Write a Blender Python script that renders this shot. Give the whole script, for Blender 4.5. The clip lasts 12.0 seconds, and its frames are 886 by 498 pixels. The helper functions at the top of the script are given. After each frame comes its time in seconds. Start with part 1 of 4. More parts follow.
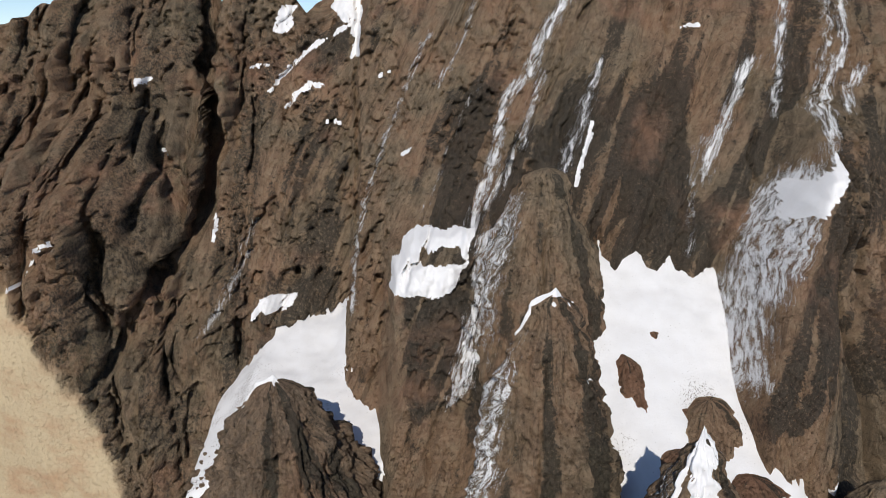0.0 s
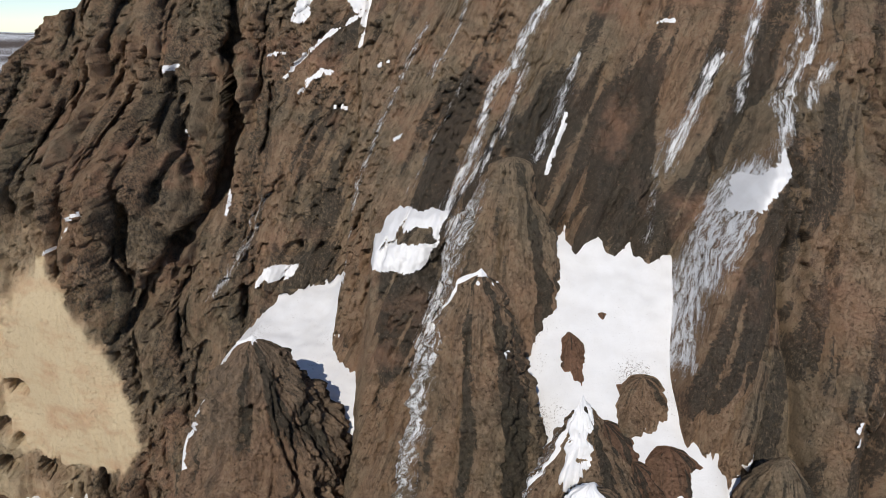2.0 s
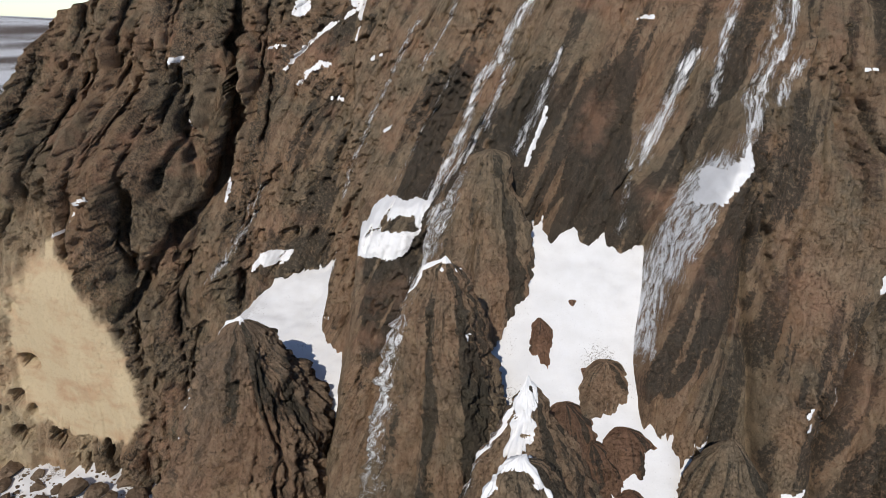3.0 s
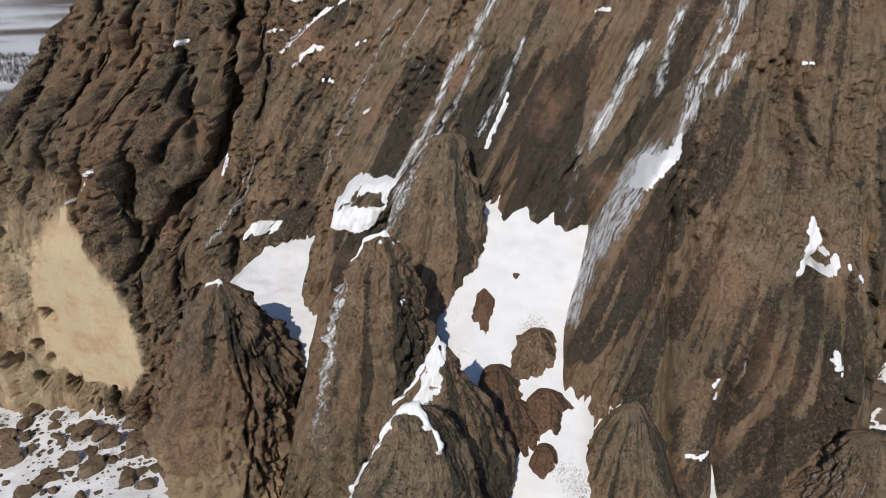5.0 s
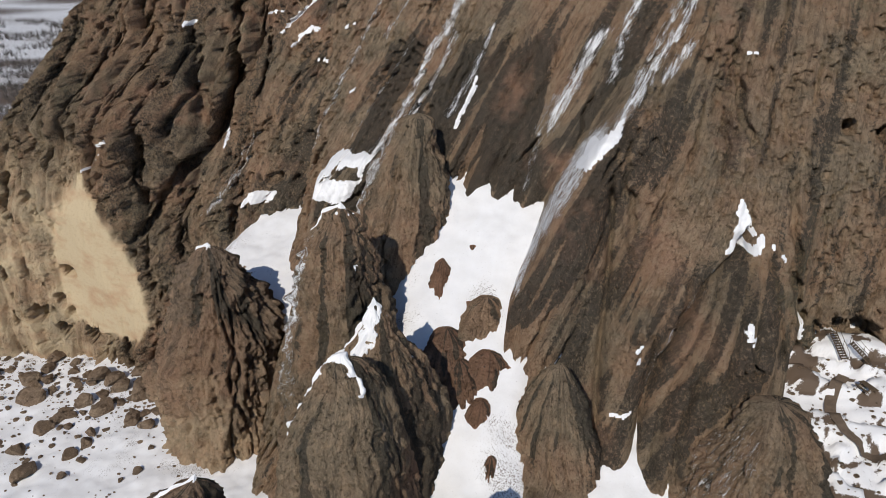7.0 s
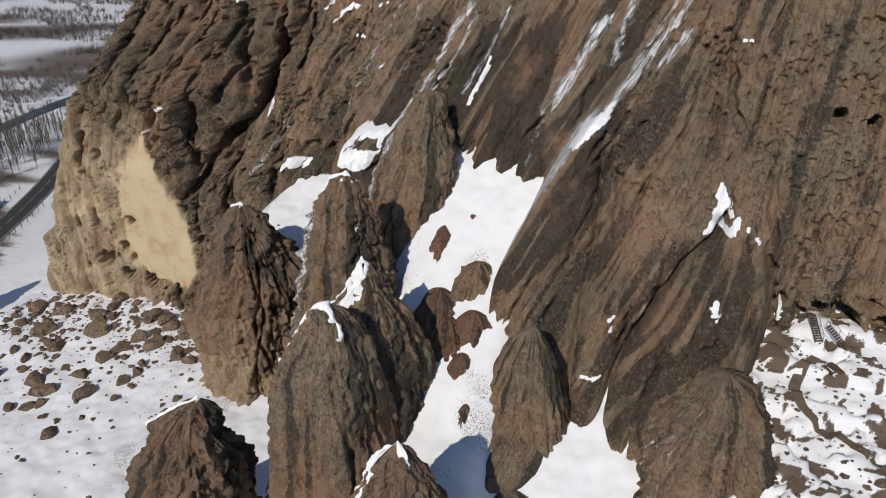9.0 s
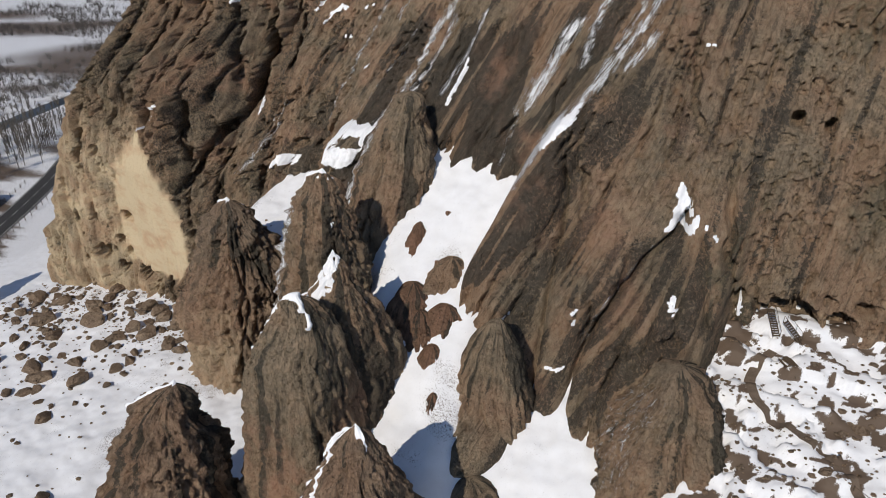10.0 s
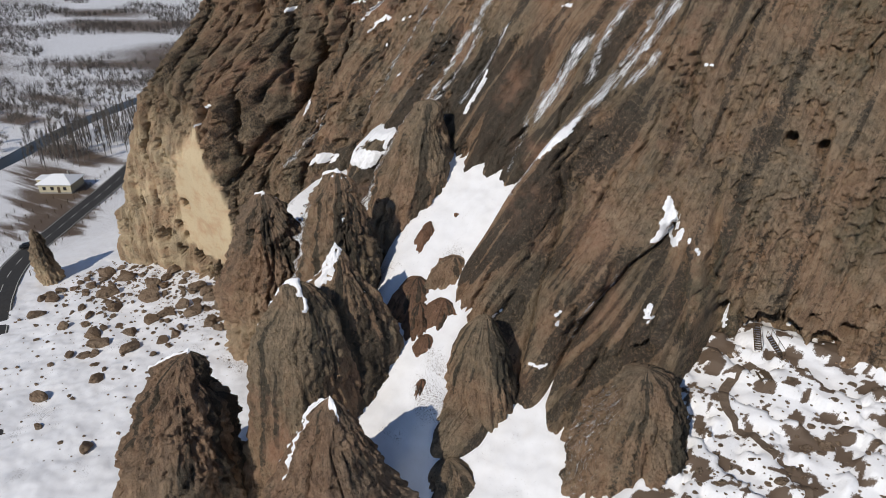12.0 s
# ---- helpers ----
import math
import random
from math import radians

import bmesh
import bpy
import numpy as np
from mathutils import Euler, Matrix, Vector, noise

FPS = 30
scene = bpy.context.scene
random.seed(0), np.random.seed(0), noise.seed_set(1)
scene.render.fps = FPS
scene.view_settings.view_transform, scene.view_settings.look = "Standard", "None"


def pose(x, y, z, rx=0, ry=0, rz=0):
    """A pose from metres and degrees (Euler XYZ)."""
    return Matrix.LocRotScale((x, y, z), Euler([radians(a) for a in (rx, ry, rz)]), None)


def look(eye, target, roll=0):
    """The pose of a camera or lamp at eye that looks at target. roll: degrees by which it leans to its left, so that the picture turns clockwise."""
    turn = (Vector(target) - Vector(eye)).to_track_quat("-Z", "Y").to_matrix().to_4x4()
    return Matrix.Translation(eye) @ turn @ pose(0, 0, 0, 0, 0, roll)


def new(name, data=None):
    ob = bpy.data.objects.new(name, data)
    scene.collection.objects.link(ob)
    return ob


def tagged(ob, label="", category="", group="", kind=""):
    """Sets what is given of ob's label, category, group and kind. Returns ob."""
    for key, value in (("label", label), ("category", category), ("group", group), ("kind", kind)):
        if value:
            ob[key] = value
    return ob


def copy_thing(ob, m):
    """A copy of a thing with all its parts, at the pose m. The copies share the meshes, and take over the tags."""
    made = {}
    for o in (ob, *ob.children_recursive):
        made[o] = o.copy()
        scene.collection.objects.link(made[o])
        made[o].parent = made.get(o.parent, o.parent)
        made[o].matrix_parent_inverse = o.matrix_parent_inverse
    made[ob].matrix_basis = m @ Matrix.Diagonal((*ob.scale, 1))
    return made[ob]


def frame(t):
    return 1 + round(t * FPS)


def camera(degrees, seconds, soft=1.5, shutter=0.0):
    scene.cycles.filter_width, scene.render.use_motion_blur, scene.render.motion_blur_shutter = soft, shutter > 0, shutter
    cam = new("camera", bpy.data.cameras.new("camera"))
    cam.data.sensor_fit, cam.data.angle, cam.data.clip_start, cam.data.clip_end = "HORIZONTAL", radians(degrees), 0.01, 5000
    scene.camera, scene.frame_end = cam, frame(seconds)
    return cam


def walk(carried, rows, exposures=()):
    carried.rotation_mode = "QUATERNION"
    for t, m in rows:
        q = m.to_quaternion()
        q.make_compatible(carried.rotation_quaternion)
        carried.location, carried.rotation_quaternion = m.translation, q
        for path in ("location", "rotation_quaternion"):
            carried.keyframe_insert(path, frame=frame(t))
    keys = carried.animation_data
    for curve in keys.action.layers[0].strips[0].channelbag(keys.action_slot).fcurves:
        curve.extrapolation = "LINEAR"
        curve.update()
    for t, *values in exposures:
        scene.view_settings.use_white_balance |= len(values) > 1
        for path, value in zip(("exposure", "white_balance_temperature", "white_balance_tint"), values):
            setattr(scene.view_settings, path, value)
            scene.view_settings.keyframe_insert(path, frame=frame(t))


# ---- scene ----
cam = camera(66.0, 12.0, soft=0.9)
METRES, EYE, TILT, LEAN, TURN = 80.0, 70.0, -16.0, 0.0, 0.0
ROWS = [
    (0.0, 0.0, 0.0, 0.0, 0.0, 0.0, -0.0),
    (0.5, 0.0334, -0.0185, 0.0022, 1.49, -0.47, -0.49),
    (1.0, 0.0719, -0.0404, 0.0051, 3.38, -1.07, -1.03),
    (1.5, 0.1061, -0.0587, 0.0075, 4.67, -1.56, -1.43),
    (2.0, 0.1443, -0.0799, 0.0106, 5.75, -2.18, -1.78),
    (2.5, 0.178, -0.0981, 0.0133, 6.73, -2.71, -2.09),
    (3.0, 0.2168, -0.1186, 0.0162, 7.84, -3.34, -2.43),
    (5.0, 0.364, -0.193, 0.0314, 11.44, -5.73, -3.65),
    (5.5, 0.3988, -0.2089, 0.0357, 12.28, -6.33, -3.91),
    (6.0, 0.439, -0.2269, 0.0413, 13.31, -7.02, -4.22),
    (6.5, 0.4746, -0.2419, 0.0463, 14.25, -7.65, -4.47),
    (7.0, 0.5152, -0.2587, 0.0528, 15.1, -8.39, -4.71),
    (9.0, 0.6738, -0.3136, 0.0778, 21.99, -11.58, -6.44),
    (9.5, 0.7112, -0.3235, 0.0849, 22.44, -11.9, -6.58),
    (10.0, 0.7512, -0.3329, 0.0925, 22.89, -11.97, -6.73),
    (10.5, 0.7916, -0.3407, 0.1011, 24.64, -12.23, -7.13),
    (11.0, 0.8331, -0.347, 0.1089, 27.1, -12.51, -7.71),
    (11.5, 0.8746, -0.3519, 0.117, 28.74, -12.68, -8.12),
    (12.0, 0.9157, -0.3556, 0.1259, 29.94, -12.78, -8.41),
]
walk(cam, [(t, pose(0, 0, EYE, TILT, LEAN, TURN) @ pose(METRES * x, METRES * y, METRES * z, 90 + pitch, roll, yaw)) for t, x, y, z, yaw, pitch, roll in ROWS])

# ---- light ----
SUN_AZ, SUN_EL = 85.0, 36.0            # way the light travels, and its height
world = bpy.data.worlds.new("sky")
scene.world = world
world.use_nodes = True
wn = world.node_tree.nodes
sky = wn.new("ShaderNodeTexSky")
sky.sky_type, sky.sun_disc = "NISHITA", False
sky.sun_elevation, sky.sun_rotation = radians(SUN_EL), radians(SUN_AZ + 90.0)
sky.altitude, sky.air_density, sky.dust_density, sky.ozone_density = 2500.0, 0.9, 0.0, 1.5
wn["Background"].inputs["Strength"].default_value = 0.122
world.node_tree.links.new(sky.outputs[0], wn["Background"].inputs["Color"])
sun = new("sun", bpy.data.lights.new("sun", "SUN"))
sun.data.energy, sun.data.angle, sun.data.color = 4.0, radians(0.53), (1.0, 0.935, 0.84)
ca, sa, ce, se = math.cos(radians(SUN_AZ)), math.sin(radians(SUN_AZ)), math.cos(radians(SUN_EL)), math.sin(radians(SUN_EL))
sun.matrix_world = look((-ca * ce * 300, -sa * ce * 300, se * 300), (0, 0, 0))
scene.view_settings.exposure = -0.30


# ---- noise on arrays ----
rng = np.random.RandomState(7)
PERM = np.concatenate([rng.permutation(256)] * 3)
GRAD = rng.normal(size=(256, 3))
GRAD /= np.linalg.norm(GRAD, axis=1)[:, None]


def perlin(x, y, z=0.0):
    x, y, z = np.broadcast_arrays(np.asarray(x, float), np.asarray(y, float), np.asarray(z, float))
    xi, yi, zi = np.floor(x).astype(int), np.floor(y).astype(int), np.floor(z).astype(int)
    xf, yf, zf = x - xi, y - yi, z - zi
    u, v, w = (f * f * f * (f * (f * 6 - 15) + 10) for f in (xf, yf, zf))
    out = 0.0
    for dx in (0, 1):
        for dy in (0, 1):
            for dz in (0, 1):
                g = GRAD[PERM[PERM[PERM[(xi + dx) & 255] + ((yi + dy) & 255)] + ((zi + dz) & 255)]]
                dot = g[..., 0] * (xf - dx) + g[..., 1] * (yf - dy) + g[..., 2] * (zf - dz)
                out = out + dot * (u if dx else 1 - u) * (v if dy else 1 - v) * (w if dz else 1 - w)
    return out * 1.5


def fbm(x, y, z=0.0, octaves=4, gain=0.5):
    total, amp, k = 0.0, 1.0, 1.0
    for i in range(octaves):
        total = total + amp * perlin(x * k + 17.3 * i, y * k + 5.1 * i, z * k)
        amp, k = amp * gain, k * 2.03
    return total


def billow(x, y, z=0.0, octaves=2):
    total, amp, k = 0.0, 1.0, 1.0
    for i in range(octaves):
        total = total + amp * np.abs(perlin(x * k + 9.7 * i, y * k + 3.3 * i, z * k))
        amp, k = amp * 0.5, k * 2.1
    return total


def step(a, b, x):
    f = np.clip((x - a) / (b - a), 0, 1)
    return f * f * (3 - 2 * f)


def line_distance(x, z, pts):
    """Distance from a chain of points, and how far along it (0 to 1)."""
    best, along = np.full(np.shape(x), 1e9), np.zeros(np.shape(x))
    n = len(pts) - 1
    for i in range(n):
        (ax, az), (bx, bz) = pts[i], pts[i + 1]
        f = np.clip(((x - ax) * (bx - ax) + (z - az) * (bz - az)) / ((bx - ax) ** 2 + (bz - az) ** 2), 0, 1)
        d = np.hypot(x - ax - f * (bx - ax), z - az - f * (bz - az))
        near = d < best
        best, along = np.where(near, d, best), np.where(near, (i + f) / n, along)
    return best, along


def inside_distance(x, z, pts):
    """Signed distance from a closed outline, positive inside."""
    d, _ = line_distance(x, z, list(pts) + [pts[0]])
    odd = np.zeros(np.shape(x), bool)
    for (ax, az), (bx, bz) in zip(pts, list(pts[1:]) + [pts[0]]):
        if az != bz:
            odd ^= ((az > z) != (bz > z)) & (x < (bx - ax) * (z - az) / (bz - az) + ax)
    return np.where(odd, d, -d)


# ---- mesh helpers ----
def sheet(name, P, mat, mask=None, smooth=True, wrap=False, attrs=None):
    """A mesh from a grid of points (rows, columns, 3); mask keeps some of its faces."""
    nr, nc = P.shape[:2]
    cols = nc if wrap else nc - 1
    r, c = np.meshgrid(np.arange(nr - 1), np.arange(cols), indexing="ij")
    c2 = (c + 1) % nc
    quads = np.stack([r * nc + c, r * nc + c2, (r + 1) * nc + c2, (r + 1) * nc + c], -1).reshape(-1, 4)
    if mask is not None:
        flat = mask.reshape(-1)
        quads = quads[flat[quads].any(axis=1)]
    used, back = np.unique(quads, return_inverse=True)
    quads = back.reshape(-1, 4)
    verts = P.reshape(-1, 3)[used]
    me = bpy.data.meshes.new(name)
    me.vertices.add(len(verts))
    me.vertices.foreach_set("co", verts.astype(np.float32).ravel())
    me.loops.add(quads.size)
    me.loops.foreach_set("vertex_index", quads.astype(np.int32).ravel())
    me.polygons.add(len(quads))
    me.polygons.foreach_set("loop_start", np.arange(0, quads.size, 4, dtype=np.int32))
    me.polygons.foreach_set("use_smooth", np.full(len(quads), smooth))
    for key, values in (attrs or {}).items():
        a = me.attributes.new(key, "FLOAT", "POINT")
        a.data.foreach_set("value", np.broadcast_to(values, P.shape[:2]).reshape(-1)[used].astype(np.float32))
    me.update(calc_edges=True)
    me.validate()
    me.materials.append(mat)
    return new(name, me)


def part(name, bm, material, parent=None, label="", smooth=False):
    me = bpy.data.meshes.new(name)
    bm.to_mesh(me)
    bm.free()
    if smooth:
        for f in me.polygons:
            f.use_smooth = True
    me.materials.append(material)
    ob = new(name, me)
    if parent:
        ob.parent = parent
    return tagged(ob, label=label)


def box(bm, cx, cy, cz, sx, sy, sz, rz=0.0, bevel=0.0):
    m = pose(cx, cy, cz, 0, 0, rz) @ Matrix.Diagonal((sx, sy, sz, 1))
    made = bmesh.ops.create_cube(bm, size=1.0, matrix=m)
    if bevel:
        edges = list({e for v in made["verts"] for e in v.link_edges})
        bmesh.ops.bevel(bm, geom=edges, offset=bevel, segments=1, affect="EDGES")


def rod(bm, a, b, r1, r2, seg=6):
    a, b = Vector(a), Vector(b)
    m = Matrix.Translation((a + b) / 2) @ (b - a).to_track_quat("Z", "Y").to_matrix().to_4x4()
    bmesh.ops.create_cone(bm, cap_ends=True, segments=seg, radius1=r1, radius2=r2, depth=(b - a).length, matrix=m)


# ---- materials ----
class Nodes:
    def __init__(self, name):
        self.mat = bpy.data.materials.new(name)
        self.mat.use_nodes = True
        self.t = self.mat.node_tree
        self.bsdf = self.t.nodes["Principled BSDF"]
        self.co = self.t.nodes.new("ShaderNodeTexCoord").outputs["Object"]

    def add(self, kind, **values):
        n = self.t.nodes.new(kind)
        for k, v in values.items():
            if hasattr(v, "links"):
                self.t.links.new(v, n.inputs[k])
            else:
                n.inputs[k].default_value = v
        return n

    def link(self, a, b):
        self.t.links.new(a, b)

    def attr(self, name):
        n = self.t.nodes.new("ShaderNodeAttribute")
        n.attribute_name = name
        return n.outputs["Fac"]

    def scaled(self, sx, sy, sz, co=None):
        n = self.t.nodes.new("ShaderNodeMapping")
        n.inputs["Scale"].default_value = (sx, sy, sz)
        self.link(co or self.co, n.inputs["Vector"])
        return n.outputs[0]

    def noise(self, scale, detail=5.0, rough=0.6, co=None):
        n = self.add("ShaderNodeTexNoise", Scale=scale, Detail=detail, Roughness=rough)
        self.link(co or self.co, n.inputs["Vector"])
        return n.outputs["Fac"]

    def ramp(self, fac, lo, hi, a=0.0, b=1.0):
        n = self.t.nodes.new("ShaderNodeMapRange")
        n.inputs[1].default_value, n.inputs[2].default_value, n.inputs[3].default_value, n.inputs[4].default_value = lo, hi, a, b
        self.link(fac, n.inputs[0])
        return n.outputs[0]

    def math(self, op, a, b):
        n = self.t.nodes.new("ShaderNodeMath")
        n.operation = op
        for i, v in enumerate((a, b)):
            if hasattr(v, "links"):
                self.link(v, n.inputs[i])
            else:
                n.inputs[i].default_value = v
        return n.outputs[0]

    def mix(self, fac, a, b):
        n = self.t.nodes.new("ShaderNodeMix")
        n.data_type = "RGBA"
        for i, v in ((0, fac), (6, a), (7, b)):
            if hasattr(v, "links"):
                self.link(v, n.inputs[i])
            else:
                n.inputs[i].default_value = (*v, 1.0) if i else v
        return n.outputs[2]

    def finish(self, colour, rough=0.9, bump=None, distance=0.1, strength=1.0, spec=0.2):
        self.link(colour, self.bsdf.inputs["Base Color"])
        self.bsdf.inputs["Roughness"].default_value = rough
        self.bsdf.inputs["Specular IOR Level"].default_value = spec
        if bump is not None:
            b = self.add("ShaderNodeBump", Strength=strength, Distance=distance, Height=bump)
            self.link(b.outputs[0], self.bsdf.inputs["Normal"])
        return self.mat


def rock_material(name, warm, grey, pale):
    """Weathered tuff: warm stone, grey-black lichen and painted shade where the mesh says so, pale and red scars,
    cracks and crumbs.
    """
    n = Nodes(name)
    big = n.noise(0.09, 4.0, 0.55)
    mid = n.noise(0.55, 7.0, 0.68)
    fine = n.noise(2.2, 6.0, 0.75)
    grain = n.noise(8.5, 5.0, 0.85)
    dark = tuple(c * 0.33 for c in warm)
    col = n.mix(n.ramp(big, 0.43, 0.57), warm, grey)
    col = n.mix(n.ramp(mid, 0.50, 0.64, 0.0, 0.8), col, pale)
    col = n.mix(n.ramp(mid, 0.47, 0.30, 0.0, 0.6), col, dark)
    # thin dark runs down the ribs, and pocks with their shade painted near black
    runs = n.noise(1.0, 6.0, 0.7, n.add("ShaderNodeCombineXYZ", X=n.math("MULTIPLY", n.attr("rib"), 1.3), Y=3.0, Z=n.math("MULTIPLY", n.attr("height"), 0.14)).outputs[0])
    col = n.mix(n.ramp(runs, 0.48, 0.38, 0.0, 0.55), col, (0.085, 0.068, 0.052))
    col = n.mix(n.ramp(runs, 0.55, 0.66, 0.0, 0.5), col, tuple(c * 1.1 for c in pale))
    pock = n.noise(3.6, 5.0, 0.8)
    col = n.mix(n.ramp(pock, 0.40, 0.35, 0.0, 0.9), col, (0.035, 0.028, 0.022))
    col = n.mix(n.ramp(pock, 0.57, 0.66, 0.0, 0.6), col, tuple(c * 1.25 for c in pale))
    # lichen and painted shade, speckled at their edges
    edge = n.math("ADD", n.attr("lichen_shade"), n.ramp(fine, 0.3, 0.7, -0.65, 0.65))
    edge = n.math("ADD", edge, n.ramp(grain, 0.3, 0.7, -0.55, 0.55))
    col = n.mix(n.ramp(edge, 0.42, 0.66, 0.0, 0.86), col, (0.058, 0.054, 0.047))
    moss = n.math("MULTIPLY", n.attr("green"), n.ramp(n.noise(0.8, 5.0, 0.65), 0.35, 0.65))
    col = n.mix(n.math("MULTIPLY", moss, 0.75), col, (0.165, 0.155, 0.10))
    red = n.math("MULTIPLY", n.attr("red"), n.ramp(n.noise(0.35, 5.0, 0.6), 0.38, 0.66))
    col = n.mix(n.math("MULTIPLY", red, 0.8), col, (0.46, 0.262, 0.172))
    # pale crumbs, and dark specks that stand in for small shadows
    col = n.mix(n.ramp(grain, 0.56, 0.70, 0.0, 0.75), col, tuple(c * 1.4 for c in pale))
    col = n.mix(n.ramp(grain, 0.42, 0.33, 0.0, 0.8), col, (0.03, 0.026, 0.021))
    # thin dark cracks
    warp = n.add("ShaderNodeTexNoise", Scale=0.5, Detail=4.0)
    n.link(n.co, warp.inputs["Vector"])
    shift = n.t.nodes.new("ShaderNodeVectorMath")
    shift.operation = "MULTIPLY_ADD"
    n.link(warp.outputs["Color"], shift.inputs[0])
    shift.inputs[1].default_value = (3.0, 3.0, 3.0)
    n.link(n.co, shift.inputs[2])
    crack = n.add("ShaderNodeTexVoronoi", Scale=0.42)
    crack.feature = "DISTANCE_TO_EDGE"
    n.link(n.scaled(1.0, 1.0, 0.45, shift.outputs[0]), crack.inputs["Vector"])
    lines = n.math("MULTIPLY", n.ramp(crack.outputs["Distance"], 0.035, 0.0), n.ramp(n.noise(0.25, 3.0), 0.48, 0.6))
    col = n.mix(n.math("MULTIPLY", lines, 0.35), col, (0.022, 0.018, 0.015))
    # bare pale scar with washed bands
    wash = n.noise(0.35, 5.0, 0.6, n.scaled(0.45, 1.0, 1.0))
    scar = n.mix(n.ramp(wash, 0.45, 0.68), (0.52, 0.415, 0.27), (0.45, 0.30, 0.185))
    scar = n.mix(n.ramp(fine, 0.52, 0.8, 0.0, 0.5), scar, (0.25, 0.18, 0.11))
    col = n.mix(n.attr("scar"), col, scar)
    # thin wind-blown snow, combed along the ribs
    comb = n.add("ShaderNodeCombineXYZ", X=n.math("MULTIPLY", n.attr("rib"), 2.6), Y=0.0, Z=n.math("MULTIPLY", n.attr("height"), 0.6))
    blown = n.noise(1.0, 7.0, 0.78, comb.outputs[0])
    dust = n.attr("dust")
    cover = n.math("ADD", dust, n.math("ADD", n.ramp(blown, 0.25, 0.75, -0.75, 0.75), n.ramp(grain, 0.3, 0.7, -0.5, 0.5)))
    cover = n.math("MULTIPLY", n.ramp(cover, 0.48, 0.53), n.ramp(dust, 0.02, 0.10))
    col = n.mix(cover, col, (0.84, 0.84, 0.85))
    h = n.math("ADD", n.math("MULTIPLY", fine, 0.9), n.math("MULTIPLY", mid, 1.6))
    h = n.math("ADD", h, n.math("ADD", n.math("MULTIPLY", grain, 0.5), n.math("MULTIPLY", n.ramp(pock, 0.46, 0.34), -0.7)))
    h = n.math("SUBTRACT", h, n.math("MULTIPLY", lines, 0.5))
    calm = n.math("SUBTRACT", 1.0, n.math("MULTIPLY", n.attr("scar"), 0.85))
    calm = n.math("MULTIPLY", calm, n.math("SUBTRACT", 1.0, n.math("MULTIPLY", cover, 0.85)))
    n.finish(col, 0.95, n.math("MULTIPLY", h, calm), 0.42, 1.0, 0.08)
    return n.mat


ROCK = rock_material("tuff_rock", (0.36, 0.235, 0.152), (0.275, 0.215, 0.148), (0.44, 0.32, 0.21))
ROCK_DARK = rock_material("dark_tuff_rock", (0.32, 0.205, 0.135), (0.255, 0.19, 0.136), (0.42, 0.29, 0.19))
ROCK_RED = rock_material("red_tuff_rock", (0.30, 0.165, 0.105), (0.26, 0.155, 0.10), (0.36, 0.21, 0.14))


def snow_material(name, dirt):
    n = Nodes(name)
    soft = n.noise(0.45, 5.0, 0.55)
    crust = n.noise(5.0, 5.0, 0.65)
    specks = n.noise(11.0, 3.0, 0.6)
    col = n.mix(n.ramp(soft, 0.35, 0.7), (0.82, 0.82, 0.835), (0.76, 0.755, 0.76))
    bare = n.math("ADD", n.attr("bare"), n.ramp(crust, 0.3, 0.7, -0.25, 0.25))
    bare = n.math("ADD", bare, n.ramp(specks, 0.3, 0.7, -0.2, 0.2))
    col = n.mix(n.ramp(bare, 0.42, 0.6), col, dirt)
    n.finish(col, 0.7, n.math("ADD", soft, n.math("MULTIPLY", crust, 0.35)), 0.12, 0.5, 0.3)
    return n.mat


SNOW = snow_material("snow", (0.12, 0.085, 0.06))


def plain_material(name, colour, scale=6.0, vary=0.35, rough=0.8, metal=0.0, depth=0.02):
    n = Nodes(name)
    f = n.noise(scale, 5.0, 0.65)
    g = n.noise(scale * 7, 3.0, 0.6)
    dark = tuple(c * (1 - vary) for c in colour)
    col = n.mix(n.ramp(f, 0.3, 0.7), dark, colour)
    col = n.mix(n.ramp(g, 0.55, 0.8, 0.0, 0.5), col, tuple(min(1, c * (1 + vary)) for c in colour))
    n.bsdf.inputs["Metallic"].default_value = metal
    return n.finish(col, rough, f, depth)


BARK = plain_material("bare_bark", (0.17, 0.15, 0.13), 3.0)
ASPHALT = plain_material("asphalt", (0.055, 0.053, 0.052), 1.2, 0.25, 0.9)
WATER = plain_material("dark_river_water", (0.035, 0.037, 0.036), 0.3, 0.3, 0.3)
PLASTER = plain_material("cream_plaster", (0.52, 0.47, 0.33), 1.5, 0.15)
ROOFSNOW = plain_material("roof_snow", (0.84, 0.85, 0.87), 0.8, 0.06)
GLASS = plain_material("dark_window_glass", (0.03, 0.033, 0.038), 1.0, 0.2, 0.2)
WOOD = plain_material("weathered_wood", (0.12, 0.085, 0.055), 8.0)
PAINT = plain_material("worn_road_paint", (0.55, 0.54, 0.50), 5.0, 0.3)
CONCRETE = plain_material("grey_concrete", (0.32, 0.30, 0.27), 2.0)
CARPAINT = plain_material("dark_car_paint", (0.02, 0.021, 0.024), 1.0, 0.2, 0.35)
RUBBER = plain_material("tyre_rubber", (0.02, 0.02, 0.02), 4.0)


